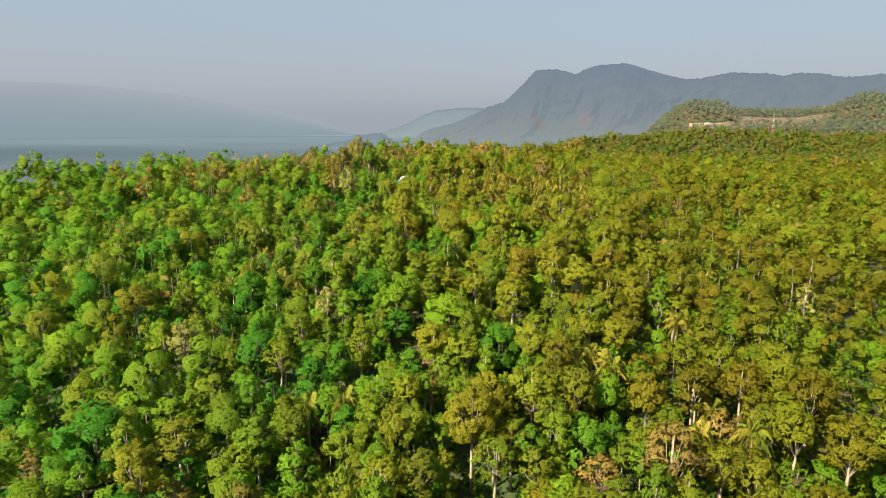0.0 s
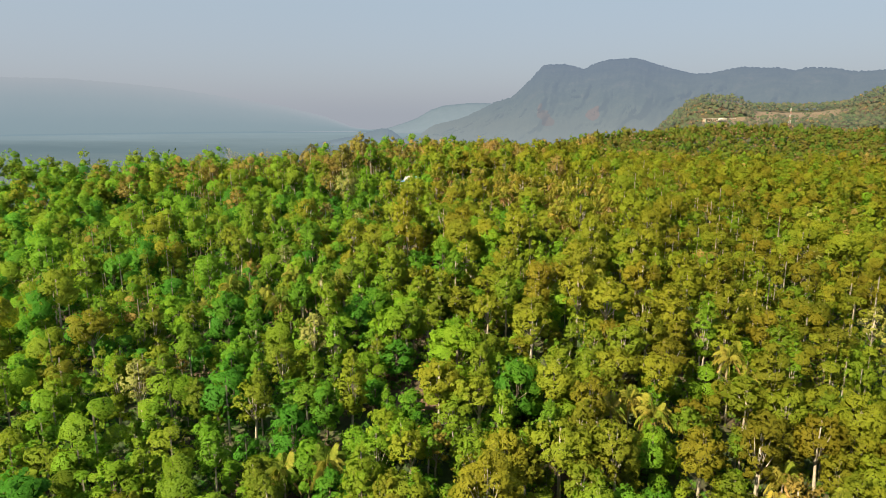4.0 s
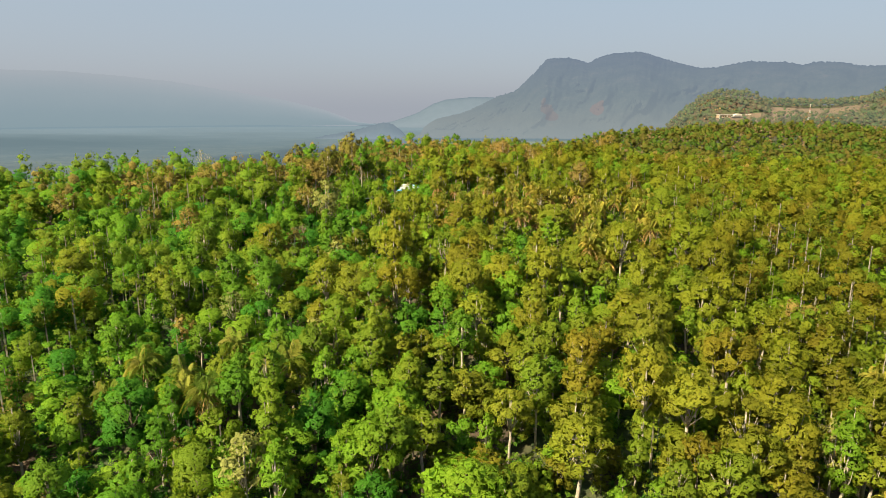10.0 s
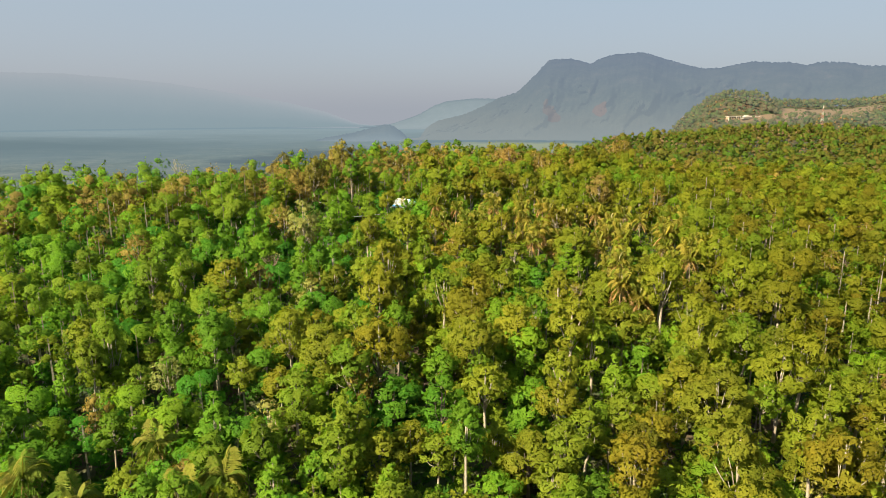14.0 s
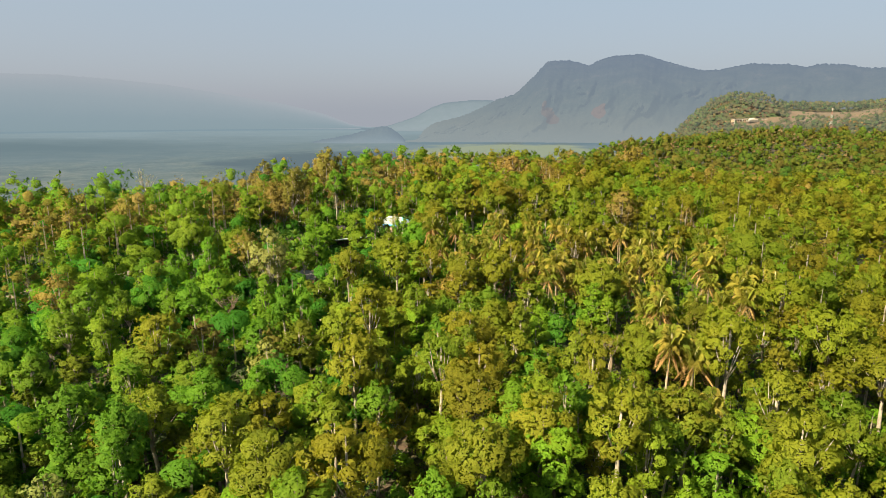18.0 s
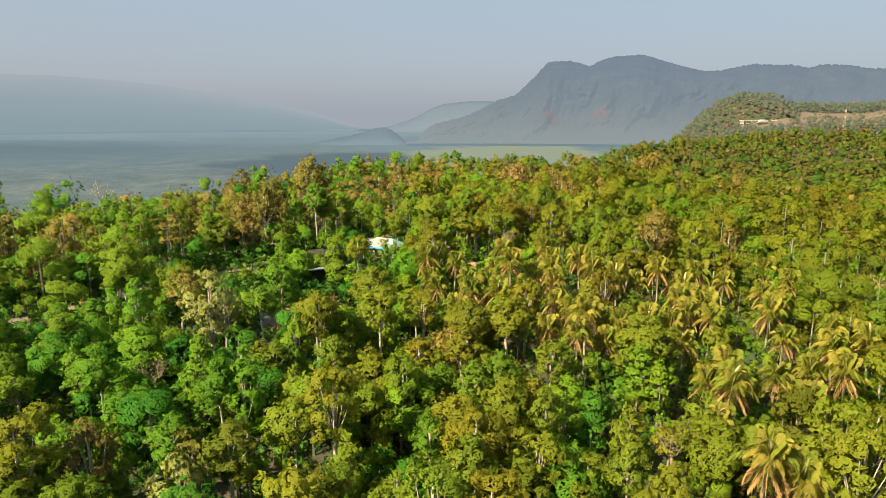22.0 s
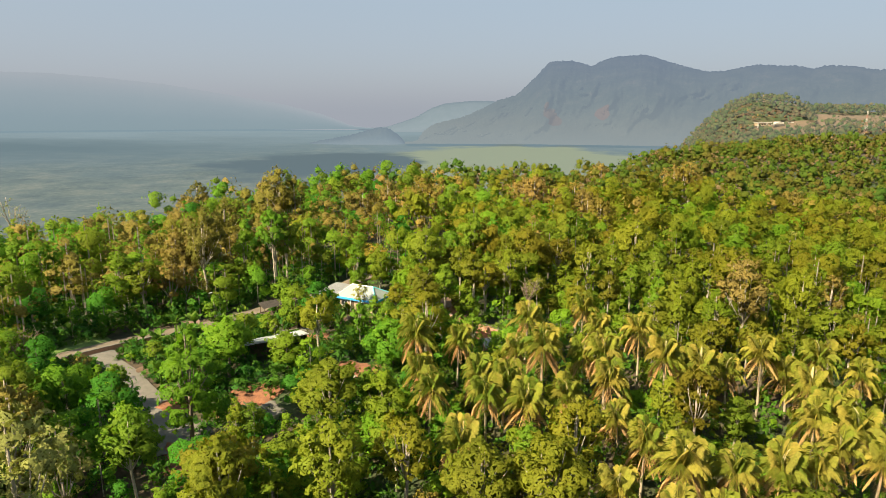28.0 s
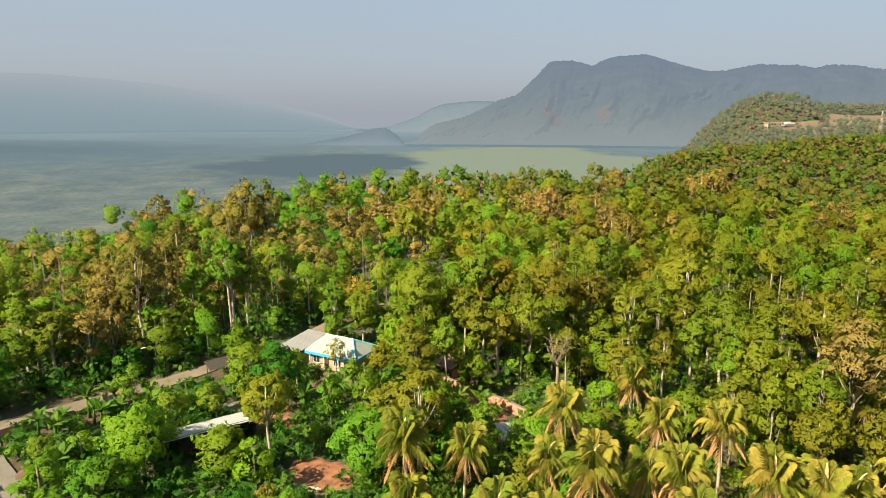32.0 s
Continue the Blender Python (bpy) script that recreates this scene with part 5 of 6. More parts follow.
def palm(name, label, height_m, tall_fronds, arch, side, hang, seed, scale=1.0, spear=0):
    r = np.random.default_rng(seed)
    ob = tagged(new(name), label, "palm tree", "palms of the grove")
    bend = r.uniform(-0.6, 0.6, 2)
    pts = [(bend[0] * f * f, bend[1] * f * f, -0.6 + (height_m + 0.6) * f) for f in (0, 0.3, 0.6, 0.85, 1)]
    v, f = tube(pts, [0.24, 0.17, 0.15, 0.15, 0.2], 7)
    part("trunk", mesh_from("trunk", v, f, PALM_BARK, True), None, ob, "pale ringed trunk")
    top = (bend[0], bend[1], height_m)
    for style, count, tilt in (("up", tall_fronds, 0), ("arch", arch, 0), ("side", side, 0), ("hang", hang, 0), ("spear", spear, 0)):
        for i in range(count):
            fr = part({"hang": "dry_frond", "spear": "young_frond"}.get(style, "frond"), FRONDS[style], None, ob, {"hang": "withered orange-brown hanging frond", "spear": "pale cream unopened young frond"}.get(style, ""))
            fr.matrix_basis = Matrix.LocRotScale(top, Euler((0, r.uniform(-0.18, 0.18), i * 6.283 / count + r.uniform(-0.3, 0.3))), Vector((1, 1, 1)) * scale * r.uniform(0.85, 1.12))
    return ob


GROVE_LABEL = "grove palm with upright golden fronds over brown dead leaves"
COCO_LABEL = "coconut palm with arching yellow-green fronds among forest trees"
grove_stock = [palm("grove_palm", GROVE_LABEL, h, 9, 8, 3, 6, 60 + i, 1.0, 1) for i, h in enumerate((6.8, 7.8, 9.0))]
coco_stock = [palm("coconut_palm", COCO_LABEL, h, 3, 7, 7, 2, 70 + i, 1.12) for i, h in enumerate((7.6, 8.4))]
for stocks, spots in ((grove_stock, PALM_GROVE + PALM_EDGE), (coco_stock, COCONUTS)):
    for i, (px, py) in enumerate(spots):
        s = 1.0 if i < len(stocks) else 1.18 if (px, py) in ((34.6, 212.6), (38.4, 212.6)) else 0.88 + 0.26 * ((i * 0.618) % 1)
        m = Matrix.LocRotScale((px, py, at(px, py)), Euler((0, 0, i * 2.4)), (s, s, s))
        if i < len(stocks):
            stocks[i].matrix_world = m
        else:
            copy_thing(stocks[i % len(stocks)], m)


# ---- houses, sheds and walls ----
def flat_quad(points, material, thick=0.06, name="sheet"):
    """A thin slab over four corners."""
    p = [Vector(q) for q in points]
    n = (p[1] - p[0]).cross(p[3] - p[0]).normalized() * thick
    v = p + [q - n for q in p]
    f = [(0, 1, 2, 3), (7, 6, 5, 4), (0, 4, 5, 1), (1, 5, 6, 2), (2, 6, 7, 3), (3, 7, 4, 0)]
    return mesh_from(name, v, f, material)


def tin_sheet(width, length, material, waves=5, name="roof_sheet"):
    """A corrugated sheet, its eave at the origin, running up along +y."""
    n = waves * 2
    v, f = [], []
    for y in (0, length):
        for i in range(n + 1):
            v.append((width * i / n, y, 0.035 * (i % 2)))
    for y in (0, length):
        for i in range(n + 1):
            v.append((width * i / n, y, 0.035 * (i % 2) - 0.02))
    m = n + 1
    for i in range(n):
        f.append((i, i + 1, m + i + 1, m + i))
        f.append((2 * m + i + 1, 2 * m + i, 3 * m + i, 3 * m + i + 1))
    return mesh_from(name, v, f, material)


def posts_under(parent, spots, height_m, r, material):
    v, f = tube([(0, 0, -0.4), (0, 0, height_m)], [r, r], 6)
    me = mesh_from("post", v, f, material)
    for px, py in spots:
        part("post", me, None, parent).location = (px, py, 0)


def build_house():
    L, W, E, R = 9.2, 6.4, 2.6, 4.4  # length, depth, eave and ridge heights
    ob = tagged(new("house"), "low house with a white hip roof edged in blue", "house")
    ob.matrix_world = pose(-14.0, 317.0, 13.0, 0, 0, -26)
    part("wall", box_mesh("wall", L - 1.2, W - 1.2, E, PLASTER, pose(0, 0, E / 2 - 0.2), 0.03), None, ob, "cream plaster wall")
    x, y, rx = L / 2, W / 2, L / 2 - 2.6
    c = {"fl": (-x, -y, E), "fr": (x, -y, E), "br": (x, y, E), "bl": (-x, y, E), "rl": (-rx - 0.8, 0, R), "rr": (rx, 0, R)}
    roof = new("roof")
    roof.parent = ob
    for a, b, d, e in (("fl", "fr", "rr", "rl"), ("br", "bl", "rl", "rr")):
        p = [Vector(c[k]) for k in (a, b, d, e)]
        n = 12
        for i in range(n):
            f0, f1 = i / n, (i + 1) / n - 0.004
            part("roof_sheet", flat_quad([p[0].lerp(p[1], f0), p[0].lerp(p[1], f1), p[3].lerp(p[2], f1), p[3].lerp(p[2], f0)], WHITE_ROOF, 0.05), None, roof)
    for a, b, d in (("fr", "br", "rr"), ("bl", "fl", "rl")):
        p = [Vector(c[k]) for k in (a, b, d)]
        v = p + [q - Vector((0, 0, 0.05)) for q in p]
        part("hip_face", mesh_from("hip_face", v, [(0, 1, 2), (5, 4, 3), (0, 3, 4, 1), (1, 4, 5, 2), (2, 5, 3, 0)], WHITE_ROOF), None, roof)
    for a, b, mat, r in (("rl", "rr", PAINT_WHITE, 0.12), ("fr", "rr", CYAN_TRIM, 0.13), ("br", "rr", CYAN_TRIM, 0.13), ("fl", "rl", PAINT_WHITE, 0.11), ("bl", "rl", PAINT_WHITE, 0.11)):
        v, f = tube([Vector(c[a]) + Vector((0, 0, 0.05)), Vector(c[b]) + Vector((0, 0, 0.05))], [r, r], 6)
        part("ridge_cap", mesh_from("ridge_cap", v, f, mat), None, roof, "turquoise hip cap" if mat == CYAN_TRIM else "")
    for sx, sy, px, py in ((L + 0.12, 0.06, 0, -y - 0.05), (L + 0.12, 0.06, 0, y + 0.05), (0.06, W, -x - 0.05, 0), (0.06, W, x + 0.05, 0)):
        part("fascia", box_mesh("fascia", sx, sy, 0.42, BLUE_TRIM, pose(px, py, E - 0.17), 0.01), None, ob, "bright blue eaves board")
    front = -(W - 1.2) / 2 - 0.03
    part("door", box_mesh("door", 0.95, 0.08, 2.0, DARK_WOOD, pose(-1.2, front, 0.85), 0.01), None, ob, "dark wooden door")
    for px in (-2.9, 0.9, 2.8):
        w = part("window", box_mesh("window", 1.3, 0.1, 1.15, PAINT_WHITE, pose(px, front, 1.35), 0.01), None, ob)
        for k in (-1, 1):
            part("pane", box_mesh("pane", 0.55, 0.05, 0.95, GLASS_DARK, pose(px + k * 0.3, front - 0.05, 1.35), 0.0), None, w)
    v, f = tube([(-3.9, -y + 0.2, -0.3), (-3.9, -y + 0.2, E - 0.05)], [0.08, 0.08], 6)
    post = mesh_from("veranda_post", v, f, PAINT_WHITE)
    for px in (0, 2.6, 5.2, 7.8):
        part("veranda_post", post, None, ob).location = (px, 0, 0)


def open_shed(name, label, x, y, turn, length, depth, low, high, sheet_material, wall=None, sheet=0.86, ground=None):
    """A mono-pitch tin roof on posts; the low eave faces -y."""
    z = at(x, y) if ground is None else ground
    ob = tagged(new(name), label, "shed")
    ob.matrix_world = pose(x, y, z, 0, 0, turn)
    tilt = math.atan2(high - low, depth)
    n = max(1, round(length / sheet))
    me = tin_sheet(length / n + 0.05, depth / math.cos(tilt) + 0.5, sheet_material)
    for i in range(n):
        part("roof_sheet", me, None, ob).matrix_basis = pose(-length / 2 + i * length / n, -depth / 2 - 0.2, low - 0.05 + 0.012 * (i % 3), math.degrees(tilt), 0, 0)
    for py, hz in ((-depth / 2 + 0.2, low - 0.1), (depth / 2 - 0.2, high - 0.15)):
        posts_under(ob, [(px, py) for px in np.linspace(-length / 2 + 0.3, length / 2 - 0.3, max(2, round(length / 3)))], hz, 0.07, DARK_WOOD)
        part("beam", box_mesh("beam", length - 0.2, 0.1, 0.14, DARK_WOOD, pose(0, py, hz), 0.01), None, ob)
    if wall:
        part("back_wall", box_mesh("back_wall", length - 0.5, 0.14, high - 0.35, wall, pose(0, depth / 2 - 0.35, (high - 0.35) / 2 - 0.1), 0.02), None, ob)
        for k in (-1, 1):
            part("side_wall", box_mesh("side_wall", 0.14, depth - 0.8, low - 0.35, wall, pose(k * (length / 2 - 0.32), -0.05, (low - 0.35) / 2 - 0.1), 0.02), None, ob)
    return ob


build_house()
open_shed("annex_shed", "grey tin-roofed shelter on posts beside the house", -20.6, 320.0, -31, 4.6, 6.6, 2.5, 3.2, TIN, PLASTER, ground=13.0)
open_shed("long_shed", "long shed with weathered white and grey tin roof", -25.6, 292.8, 33, 10.6, 3.4, 3.5, 3.05, TIN_PALE, DARK_WOOD, ground=12.2)
open_shed("roadside_stall", "dark roadside stall with a low rusty roof", -31.4, 313.2, 38, 4.2, 2.4, 2.1, 2.5, STALL_SHADE)
open_shed("small_kiosk", "small dark kiosk beside the road", -43.2, 304.9, 40, 2.8, 2.2, 1.9, 2.3, RUST_TIN, DARK_WOOD)
open_shed("garden_hut", "brown open hut with a rusty tin roof", 2.2, 311.6, -38, 3.6, 2.8, 2.0, 2.6, RUST_TIN, BRICKWORK)
open_shed("storage_hut", "little hut with a worn grey roof among palms", 9.6, 293.2, 12, 3.2, 2.6, 1.9, 2.4, TIN, BRICKWORK)


def wall_run(name, label, line, height_m, thick, material, piece=2.4):
    """A masonry wall in bays that step with the ground, with a coping."""
    ob = tagged(new(name), label, "wall")
    x0, y0 = line[0]
    ob.location = (x0, y0, at(x0, y0))
    for (ax, ay), (bx, by) in zip(line, line[1:]):
        d = math.hypot(bx - ax, by - ay)
        n = max(1, round(d / piece))
        turn = math.degrees(math.atan2(by - ay, bx - ax))
        bay = box_mesh("bay", d / n - 0.02, thick, height_m + 0.6, material, pose(0, 0, height_m / 2 - 0.3), 0.02)
        cap = box_mesh("coping", d / n - 0.01, thick + 0.1, 0.08, CONCRETE, None, 0.01)
        for i in range(n):
            f = (i + 0.5) / n
            px, py = ax + (bx - ax) * f, ay + (by - ay) * f
            m = pose(px - x0, py - y0, at(px, py) - ob.location.z, 0, 0, turn)
            part("bay", bay, None, ob).matrix_basis = m
            part("coping", cap, None, ob).matrix_basis = m @ Matrix.Translation((0, 0, height_m + 0.04))


wall_run("garden_wall", "low plastered garden wall with concrete coping", [(-4.5, 313.5), (0.3, 309.2), (4.7, 305.9), (10.1, 301.9), (12.5, 299.3), (10.5, 296.4)], 1.5, 0.22, BRICKWORK)
wall_run("plot_wall", "low concrete wall round a red earth plot", [(-16.6, 288.6), (-12.4, 282.6), (-8.6, 283.6)], 0.8, 0.2, CONCRETE)
wall_run("retaining_wall", "stained brick retaining wall below the road", [(-58.5, 291.2), (-52.6, 297.6), (-47.5, 302.6)], 0.9, 0.3, BRICKWORK)


def soil_patch(name, label, x, y, r, material, seed, stretch=1.0, turn=0.0):
    """Bare earth with an uneven edge, lying just over the ground."""
    g = np.random.default_rng(seed)
    rings, spokes = 6, 26
    edge = 1 + 0.22 * np.sin(np.arange(spokes) * 0.72 + g.uniform(0, 6)) + g.uniform(-0.12, 0.12, spokes)
    v, f = [(x, y, at(x, y) + 0.22)], []
    c, s = math.cos(turn), math.sin(turn)
    for i in range(1, rings + 1):
        for k in range(spokes):
            w = 2 * math.pi * k / spokes
            d = r * edge[k] * i / rings
            dx, dy = math.cos(w) * d * stretch, math.sin(w) * d
            px, py = x + c * dx - s * dy, y + s * dx + c * dy
            v.append((px, py, at(px, py) + (0.2 + 0.14 * g.random() if i < rings else -0.15)))
    for k in range(spokes):
        n = (k + 1) % spokes
        f.append((0, 1 + k, 1 + n))
        for i in range(rings - 1):
            a, b = 1 + i * spokes, 1 + (i + 1) * spokes
            f.append((a + k, b + k, b + n, a + n))
    tagged(new(name, mesh_from(name, v, f, material, True)), label, "grass" if name.startswith("grass") else "bare earth", kind="structure")


SOIL_BROWN = rough_material("soil_brown", (0.055, 0.034, 0.02), (0.15, 0.095, 0.06), 0.5, 0.95, 0.5, 6)
soil_patch("soil_1", "red earth plot dug out between low walls", -12.2, 287.2, 4.4, SOIL, 1, 1.1, 0.6)
soil_patch("soil_2", "brown bare yard in front of the house", -14.2, 309.8, 3.6, SOIL_BROWN, 2, 1.7, -0.4)
soil_patch("soil_3", "trodden red-brown earth beside the track", -26.5, 279.2, 3.6, SOIL, 3, 1.7, 0.45)
soil_patch("soil_4", "dark turned earth between banana plants", -40.2, 291.5, 4.0, SOIL_BROWN, 4, 1.5, 0.7)
soil_patch("soil_5", "reddish earth bank behind the garden wall", 5.0, 302.0, 3.4, SOIL, 5, 1.9, -0.8)
soil_patch("soil_6", "reddish bare earth beside the track", -34.2, 279.0, 3.4, SOIL, 6, 1.2, 0.3)
soil_patch("soil_7", "brown bare clearing among trees", -3.5, 125.5, 3.0, SOIL_BROWN, 7, 1.7, 0.1)
soil_patch("soil_8", "red earth plot behind the wall", 4.2, 308.8, 2.4, SOIL, 8, 1.3, -0.8)
soil_patch("soil_9", "reddish earth beside the long shed", -21.5, 299.5, 3.0, SOIL, 9, 1.6, 0.5)
soil_patch("soil_10", "red earth bank below the end of the track", -29.0, 265.4, 3.0, SOIL, 15, 1.6, -0.9)
soil_patch("grass_1", "sunlit strip of short grass beside the road", -61.5, 299.0, 3.4, GRASS, 21, 1.9, 0.85)
soil_patch("yard", "pale concrete yard beside the shed", -26.0, 303.2, 2.6, CONCRETE, 12, 1.5, 0.6)
soil_patch("slab", "broken pale concrete slab on red earth", -22.6, 277.4, 1.5, CONCRETE, 16, 1.7, 0.2)
soil_patch("turnaround", "grey paved end of the track", -32.5, 272.5, 3.2, CONCRETE, 13, 1.3, -0.9)


def street_lamp(x, y, turn, h=6.0):
    ob = tagged(new("street_lamp"), "thin grey street lamp with a curved arm beside the road", "street lamp", "street lamps")
    ob.matrix_world = pose(x, y, at(x, y), 0, 0, turn)
    v, f = tube([(0, 0, -0.5), (0, 0, h * 0.8), (0.25, 0, h * 0.95), (0.9, 0, h), (1.5, 0, h)], [0.09, 0.07, 0.055, 0.045, 0.04], 7)
    part("pole", mesh_from("pole", v, f, STEEL, True), None, ob)
    part("lamp_head", box_mesh("lamp_head", 0.6, 0.22, 0.12, PAINT_WHITE, pose(1.7, 0, h - 0.02), 0.03), None, ob)


street_lamp(-21.6, 334.0, 200, 5.0)
street_lamp(-42.2, 315.8, 215, 4.8)

# ---- building and mast on the far hill ----
def hill_lodge():
    z = 35.2
    ob = tagged(new("hill_lodge"), "long white lodge with a gabled porch on the dry hill", "building")
    ob.matrix_world = pose(462, 1096, z, 0, 0, 12)
    part("wall", box_mesh("wall", 56, 7, 4.4, PLASTER, pose(0, 2, 1.2), 0.05), None, ob)
    part("roof", box_mesh("roof", 58, 8.5, 0.7, LODGE_PAINT, pose(0, 2, 3.7), 0.1), None, ob, "flat white roof edge")
    win = box_mesh("window", 2.2, 0.4, 1.6, GLASS_DARK, None, 0.02)
    for i in range(13):
        part("window", win, None, ob).location = (-25 + i * 4.2, -1.6, 1.4)
    me = box_mesh("pillar", 0.9, 0.9, 7.5, LODGE_PAINT, None, 0.05)
    for k in (-28, -14, 0, 14, 28):
        part("pillar", me, None, ob).location = (k, -2.4, 0.4)
    v = [(-7, -9, 0), (7, -9, 0), (7, -1, 0), (-7, -1, 0), (-8, -10, 2.4), (8, -10, 2.4), (8, -1, 2.4), (-8, -1, 2.4), (0, -10, 5.2), (0, -1, 5.2)]
    f = [(0, 3, 2, 1), (0, 1, 5, 4), (1, 2, 6, 5), (3, 0, 4, 7), (4, 5, 8), (5, 6, 9, 8), (7, 4, 8, 9), (2, 3, 7, 9, 6)]
    part("porch", mesh_from("porch", v, f, LODGE_PAINT), None, ob, "gabled white porch")
    part("ramp_rail", box_mesh("ramp_rail", 0.5, 17, 1.0, LODGE_PAINT, pose(31, -7, -1.0, 12, 0, 0), 0.05), None, ob)


def radio_mast(x, y, h):
    z = at(x, y)
    ob = tagged(new("radio_mast"), "red and white lattice radio mast on the hill", "mast")
    ob.location = (x, y, z)
    n = 7
    for i in range(n):
        r0, r1 = 2.3 - 1.75 * i / n, 2.3 - 1.75 * (i + 1) / n
        z0, z1 = h * i / n, h * (i + 1) / n
        pieces = []
        for k in range(4):
            a, b = math.pi / 4 + k * math.pi / 2, math.pi / 4 + (k + 1) * math.pi / 2
            p = [Vector((math.cos(w) * r, math.sin(w) * r, q)) for w, r, q in ((a, r0, z0), (a, r1, z1), (b, r0, z0), (b, r1, z1))]
            pieces += [tube([p[0], p[1]], [0.1, 0.1], 4), tube([p[0], p[3]], [0.05, 0.05], 4), tube([p[2], p[1]], [0.05, 0.05], 4), tube([p[1], p[3]], [0.05, 0.05], 4)]
        v, f = gather(pieces)
        part("mast_section", mesh_from("mast_section", v, f, PAINT_RED if i % 2 else LODGE_PAINT), None, ob, "red lattice section" if i % 2 else "white lattice section")
    v, f = tube([(0, 0, h), (0, 0, h + 3)], [0.08, 0.04], 5)
    part("aerial", mesh_from("aerial", v, f, STEEL), None, ob)


hill_lodge()
radio_mast(530, 1005, 31)


# ---- banana plants, bamboo, the bare tree, timber ----
def banana(seed):
    r = np.random.default_rng(seed)
    ob = tagged(new("banana_plant"), "banana plant with broad torn green leaves beside the road", "banana plant", "banana plants")
    v, f = tube([(0, 0, -0.3), (0.05, 0, 1.2), (0.1, 0, 2.2)], [0.16, 0.14, 0.09], 7)
    part("stem", mesh_from("stem", v, f, LEAF["banana"], True), None, ob)
    for i in range(8):
        ln, up = r.uniform(1.9, 2.6), r.uniform(0.75, 1.4)
        q, n = [], 7
        for k in range(n):
            s0, s1 = k / n, (k + 0.93) / n
            for side in (-1, 1):
                c = []
                for s, e in ((s0, 0), (s1, 0), (s1, 1), (s0, 1)):
                    w = 0.36 * math.sin(math.pi * min(1, 0.1 + 0.88 * s)) * e
                    c.append((ln * s * math.cos(up), side * w, 2.1 + ln * (s * math.sin(up) - 0.42 * s * s) - 0.25 * w))
                q.append(c)
        part("leaf", quads_mesh("leaf", np.array(q), LEAF["banana"]), None, ob).matrix_basis = pose(0.1, 0, 0, 0, 0, i * 137 + r.uniform(-20, 20))
    return ob


bananas = [banana(5), banana(6)]
for i, (bx, by) in enumerate([(-43.5, 300.2), (-46.2, 297.2), (-44.6, 294.2), (-48.4, 296.6), (-40.2, 287.2), (-42.2, 303.4), (-39.8, 283.6), (-41.6, 298.4), (-3.2, 304.6), (3.4, 300.2), (-16.5, 300.6), (-27.2, 305.6), (-9.4, 300.2), (-12.2, 302.4), (-7.2, 303.6), (-10.8, 305.6), (1.2, 299.8), (6.2, 299.2), (-45.2, 302.2), (-40.4, 301.2), (-38.2, 304.2), (-36.4, 300.4), (-5.2, 298.6)]):
    m = Matrix.LocRotScale((bx, by, at(bx, by)), Euler((0, 0, i * 1.9)), (1.15, 1.15, 1.15))
    if i < 2:
        bananas[i].matrix_world = m
    else:
        s = 0.85 + 0.3 * ((i * 0.37) % 1)
        copy_thing(bananas[i % 2], m @ Matrix.Diagonal((s, s, s, 1)))


def bamboo(x, y, s, seed):
    r = np.random.default_rng(seed)
    ob = tagged(new("bamboo_clump"), "feathery yellow bamboo clump arching over the road", "bamboo", "bamboo clumps")
    ob.matrix_world = Matrix.LocRotScale((x, y, at(x, y)), Euler((0, 0, 0)), (s, s, s))
    for i in range(12):
        a, out, h = i * 2.4, r.uniform(1.0, 3.2), r.uniform(6.5, 9.5)
        pts = [(math.cos(a) * (0.3 + out * f ** 2.2), math.sin(a) * (0.3 + out * f ** 2.2), -0.3 + h * (f - 0.22 * f ** 3)) for f in (0, 0.3, 0.6, 0.8, 1)]
        v, f = tube(pts, [0.06, 0.055, 0.04, 0.03, 0.012], 5)
        culm = part("culm", mesh_from("culm", v, f, LEAF["bamboo"]), None, ob)
        c = np.array([np.array(pts[2]) * (1 - t) + np.array(pts[4]) * t for t in (0.1, 0.4, 0.7, 1.0)])
        part("foliage", quads_mesh("foliage", leaves(r, c, np.full((4, 3), 0.75), 90, 0.5, up=0, droop=1.2, inner=0.1), LEAF["bamboo"]), None, culm)


bamboo(-14.5, 336.5, 1.0, 3)
bamboo(-19.5, 340.5, 0.85, 4)


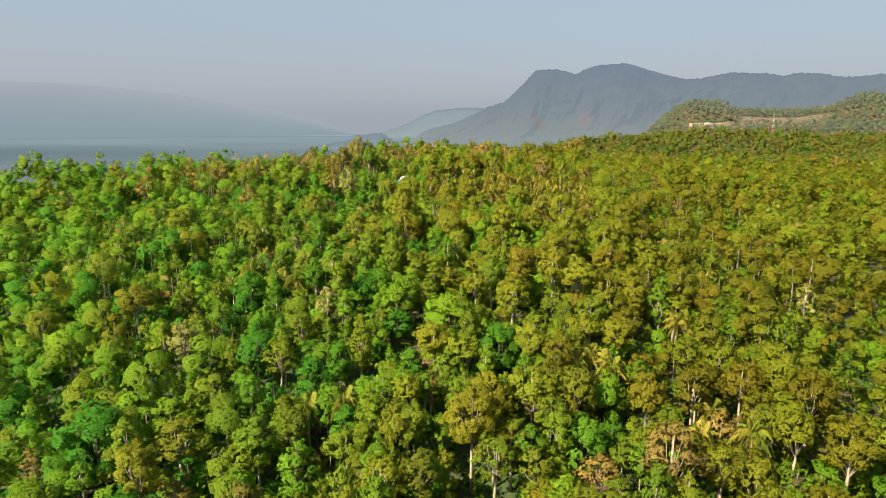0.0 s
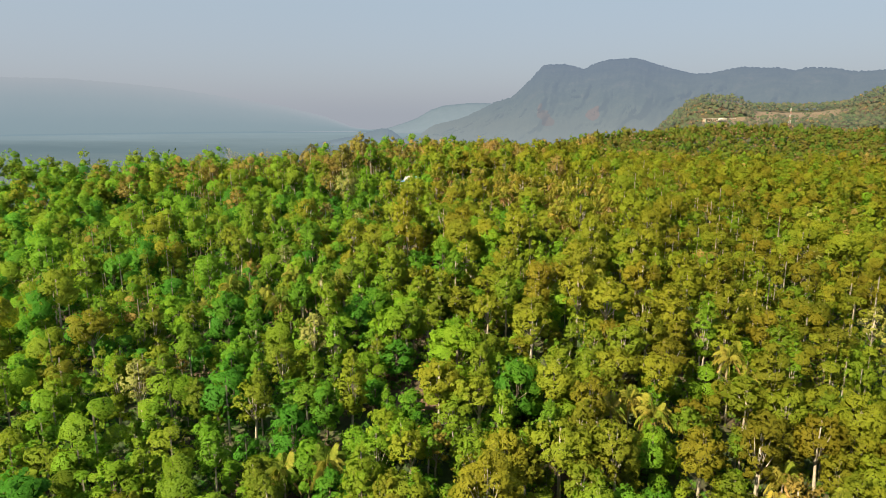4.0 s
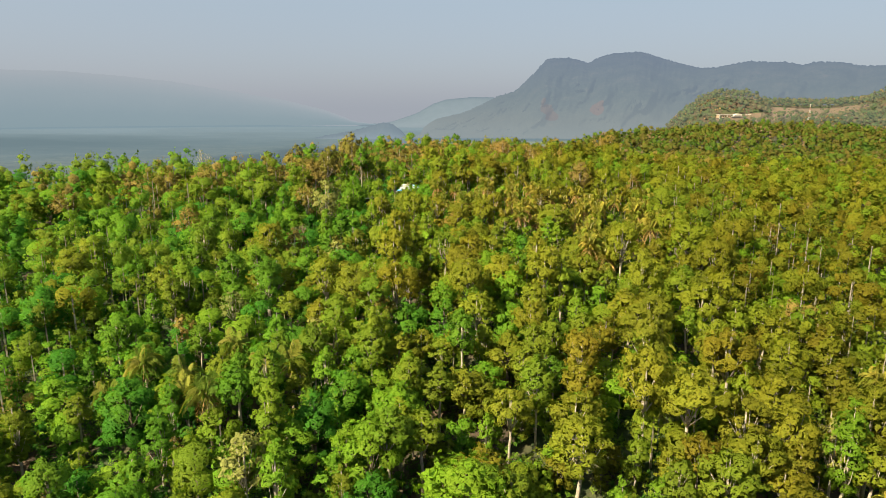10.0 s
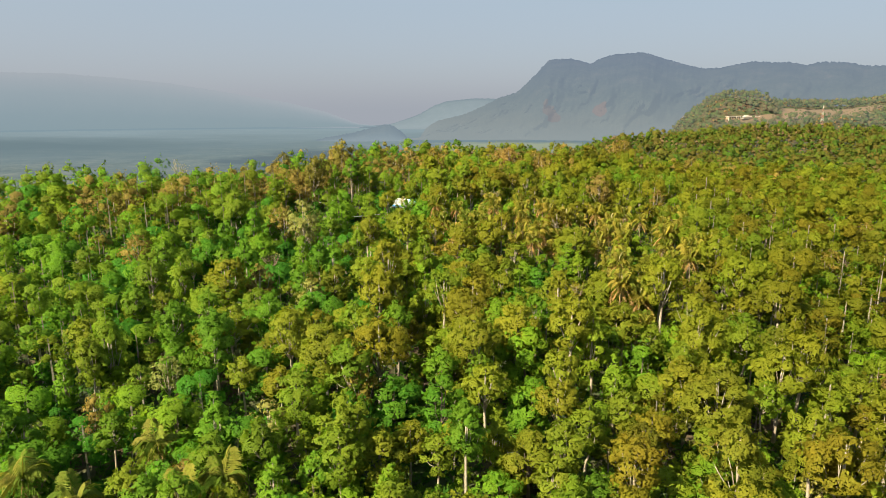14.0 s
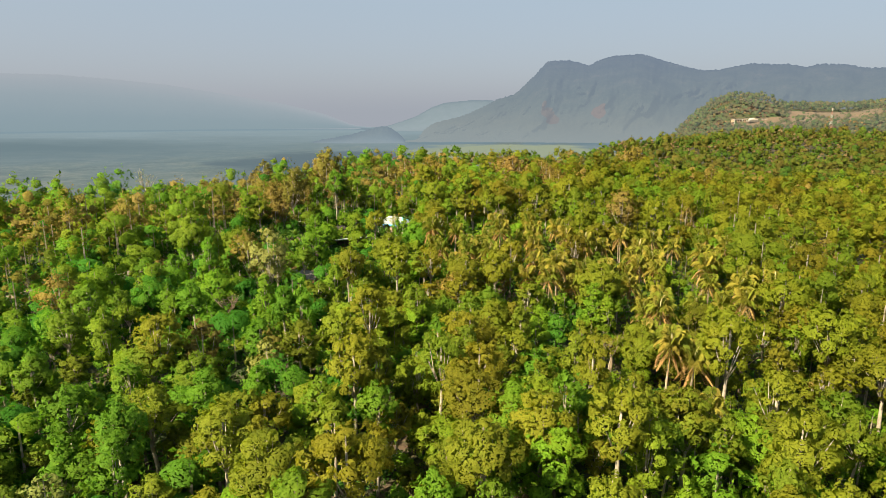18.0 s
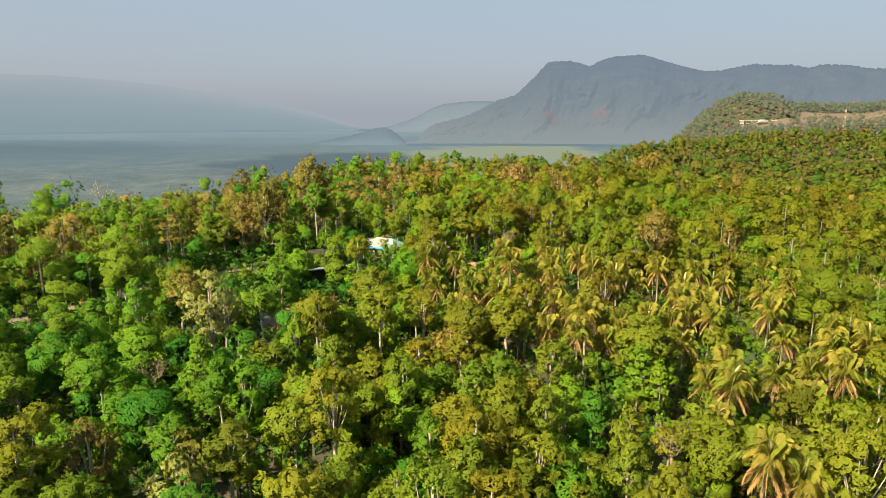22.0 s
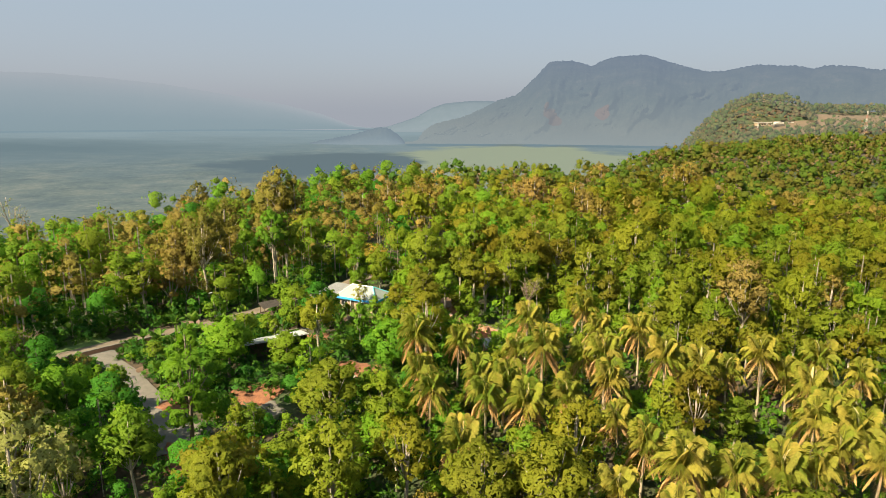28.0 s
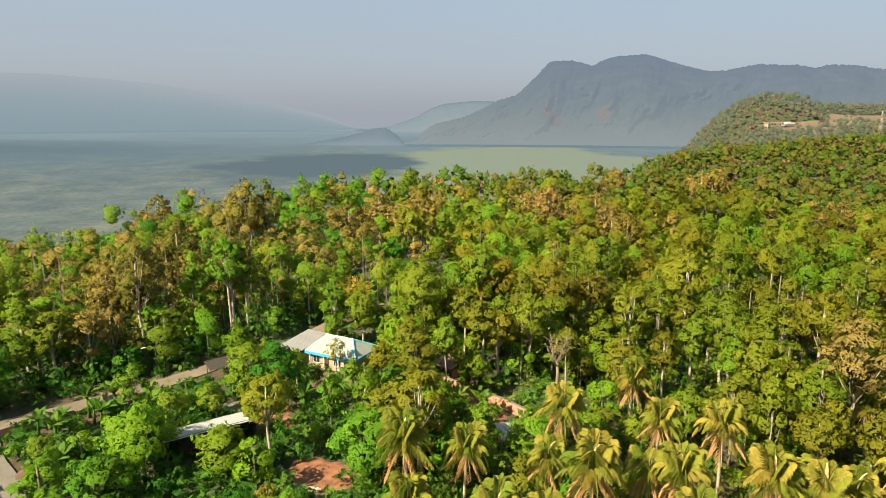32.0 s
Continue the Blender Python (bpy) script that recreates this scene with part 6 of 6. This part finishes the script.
def bare_tree(x, y, h, name="bare_tree", label="nearly leafless tall tree with a wide pale crown of twigs", wide=1.0, leaf_count=420):
    r = np.random.default_rng(int(8 + abs(x)))
    ob = tagged(new(name), label, "tree")
    ob.matrix_world = pose(x, y, at(x, y))
    pieces = [tube([(0, 0, -0.8), (0.2, 0, h * 0.4), (0, 0.1, h * 0.62)], [0.3, 0.24, 0.18], 7)]
    tips = []
    for i in range(9):
        a = i * 2.4
        d = r.uniform(2.2, 5.2) * wide
        tip = Vector((math.cos(a) * d, math.sin(a) * d, h * r.uniform(0.82, 1.0)))
        base = Vector((0, 0.1, h * r.uniform(0.5, 0.62)))
        mid = base.lerp(tip, 0.5) + Vector((0, 0, -0.4))
        pieces.append(tube([base, mid, tip], [0.13, 0.08, 0.03], 5))
        for k in range(6):
            s = base.lerp(tip, r.uniform(0.45, 0.95))
            e = s + Vector((r.uniform(-1.4, 1.4), r.uniform(-1.4, 1.4), r.uniform(0.2, 1.2)))
            pieces.append(tube([s, e], [0.04, 0.015], 4))
            tips.append(tuple(e))
    v, f = gather(pieces)
    part("trunk", mesh_from("trunk", v, f, BARK if wide == 1.0 else BARK_TAN, True), None, ob)
    c = np.array(tips)
    part("crown", quads_mesh("crown", leaves(r, c, np.full((len(c), 3), 0.55), leaf_count, 0.3, inner=0.1), LEAF["pale"]), None, ob, "sparse pale leaves")


BARE_SPOTS = [(48.2, 217.4, 9), (28.7, 222.3, 8), (-40.1, 237.6, 8.5), (16.9, 305.4, 9.5), (79.8, 319.8, 10), (68.5, 341.2, 10), (105.3, 293.9, 10.5), (-58.1, 281.2, 10)]
bare_tree(-112, 361, 22)
for bx, by, h in BARE_SPOTS:
    bare_tree(bx, by, h, "leafless_tree", "small leafless tree with pale forked boughs among green crowns", 0.55, 60)


def timber(x, y, turn, seed):
    r = np.random.default_rng(seed)
    ob = tagged(new("timber_pile"), "loose pile of pale sawn logs on red earth", "timber pile")
    ob.matrix_world = pose(x, y, at(x, y) + 0.25, 0, 0, turn)
    for i in range(6):
        ln = r.uniform(1.6, 2.8)
        v, f = tube([(-ln / 2, 0, 0), (ln / 2, 0, 0)], [0.13, 0.12], 8)
        part("log", mesh_from("log", v, f, BARK), None, ob).matrix_basis = pose(r.uniform(-0.3, 0.3), -0.55 + 0.27 * (i % 4), 0.1 + 0.22 * (i // 4), 0, 0, r.uniform(-14, 14))


timber(-37.2, 283.4, 25, 2)
timber(-12.4, 284.8, -10, 3)
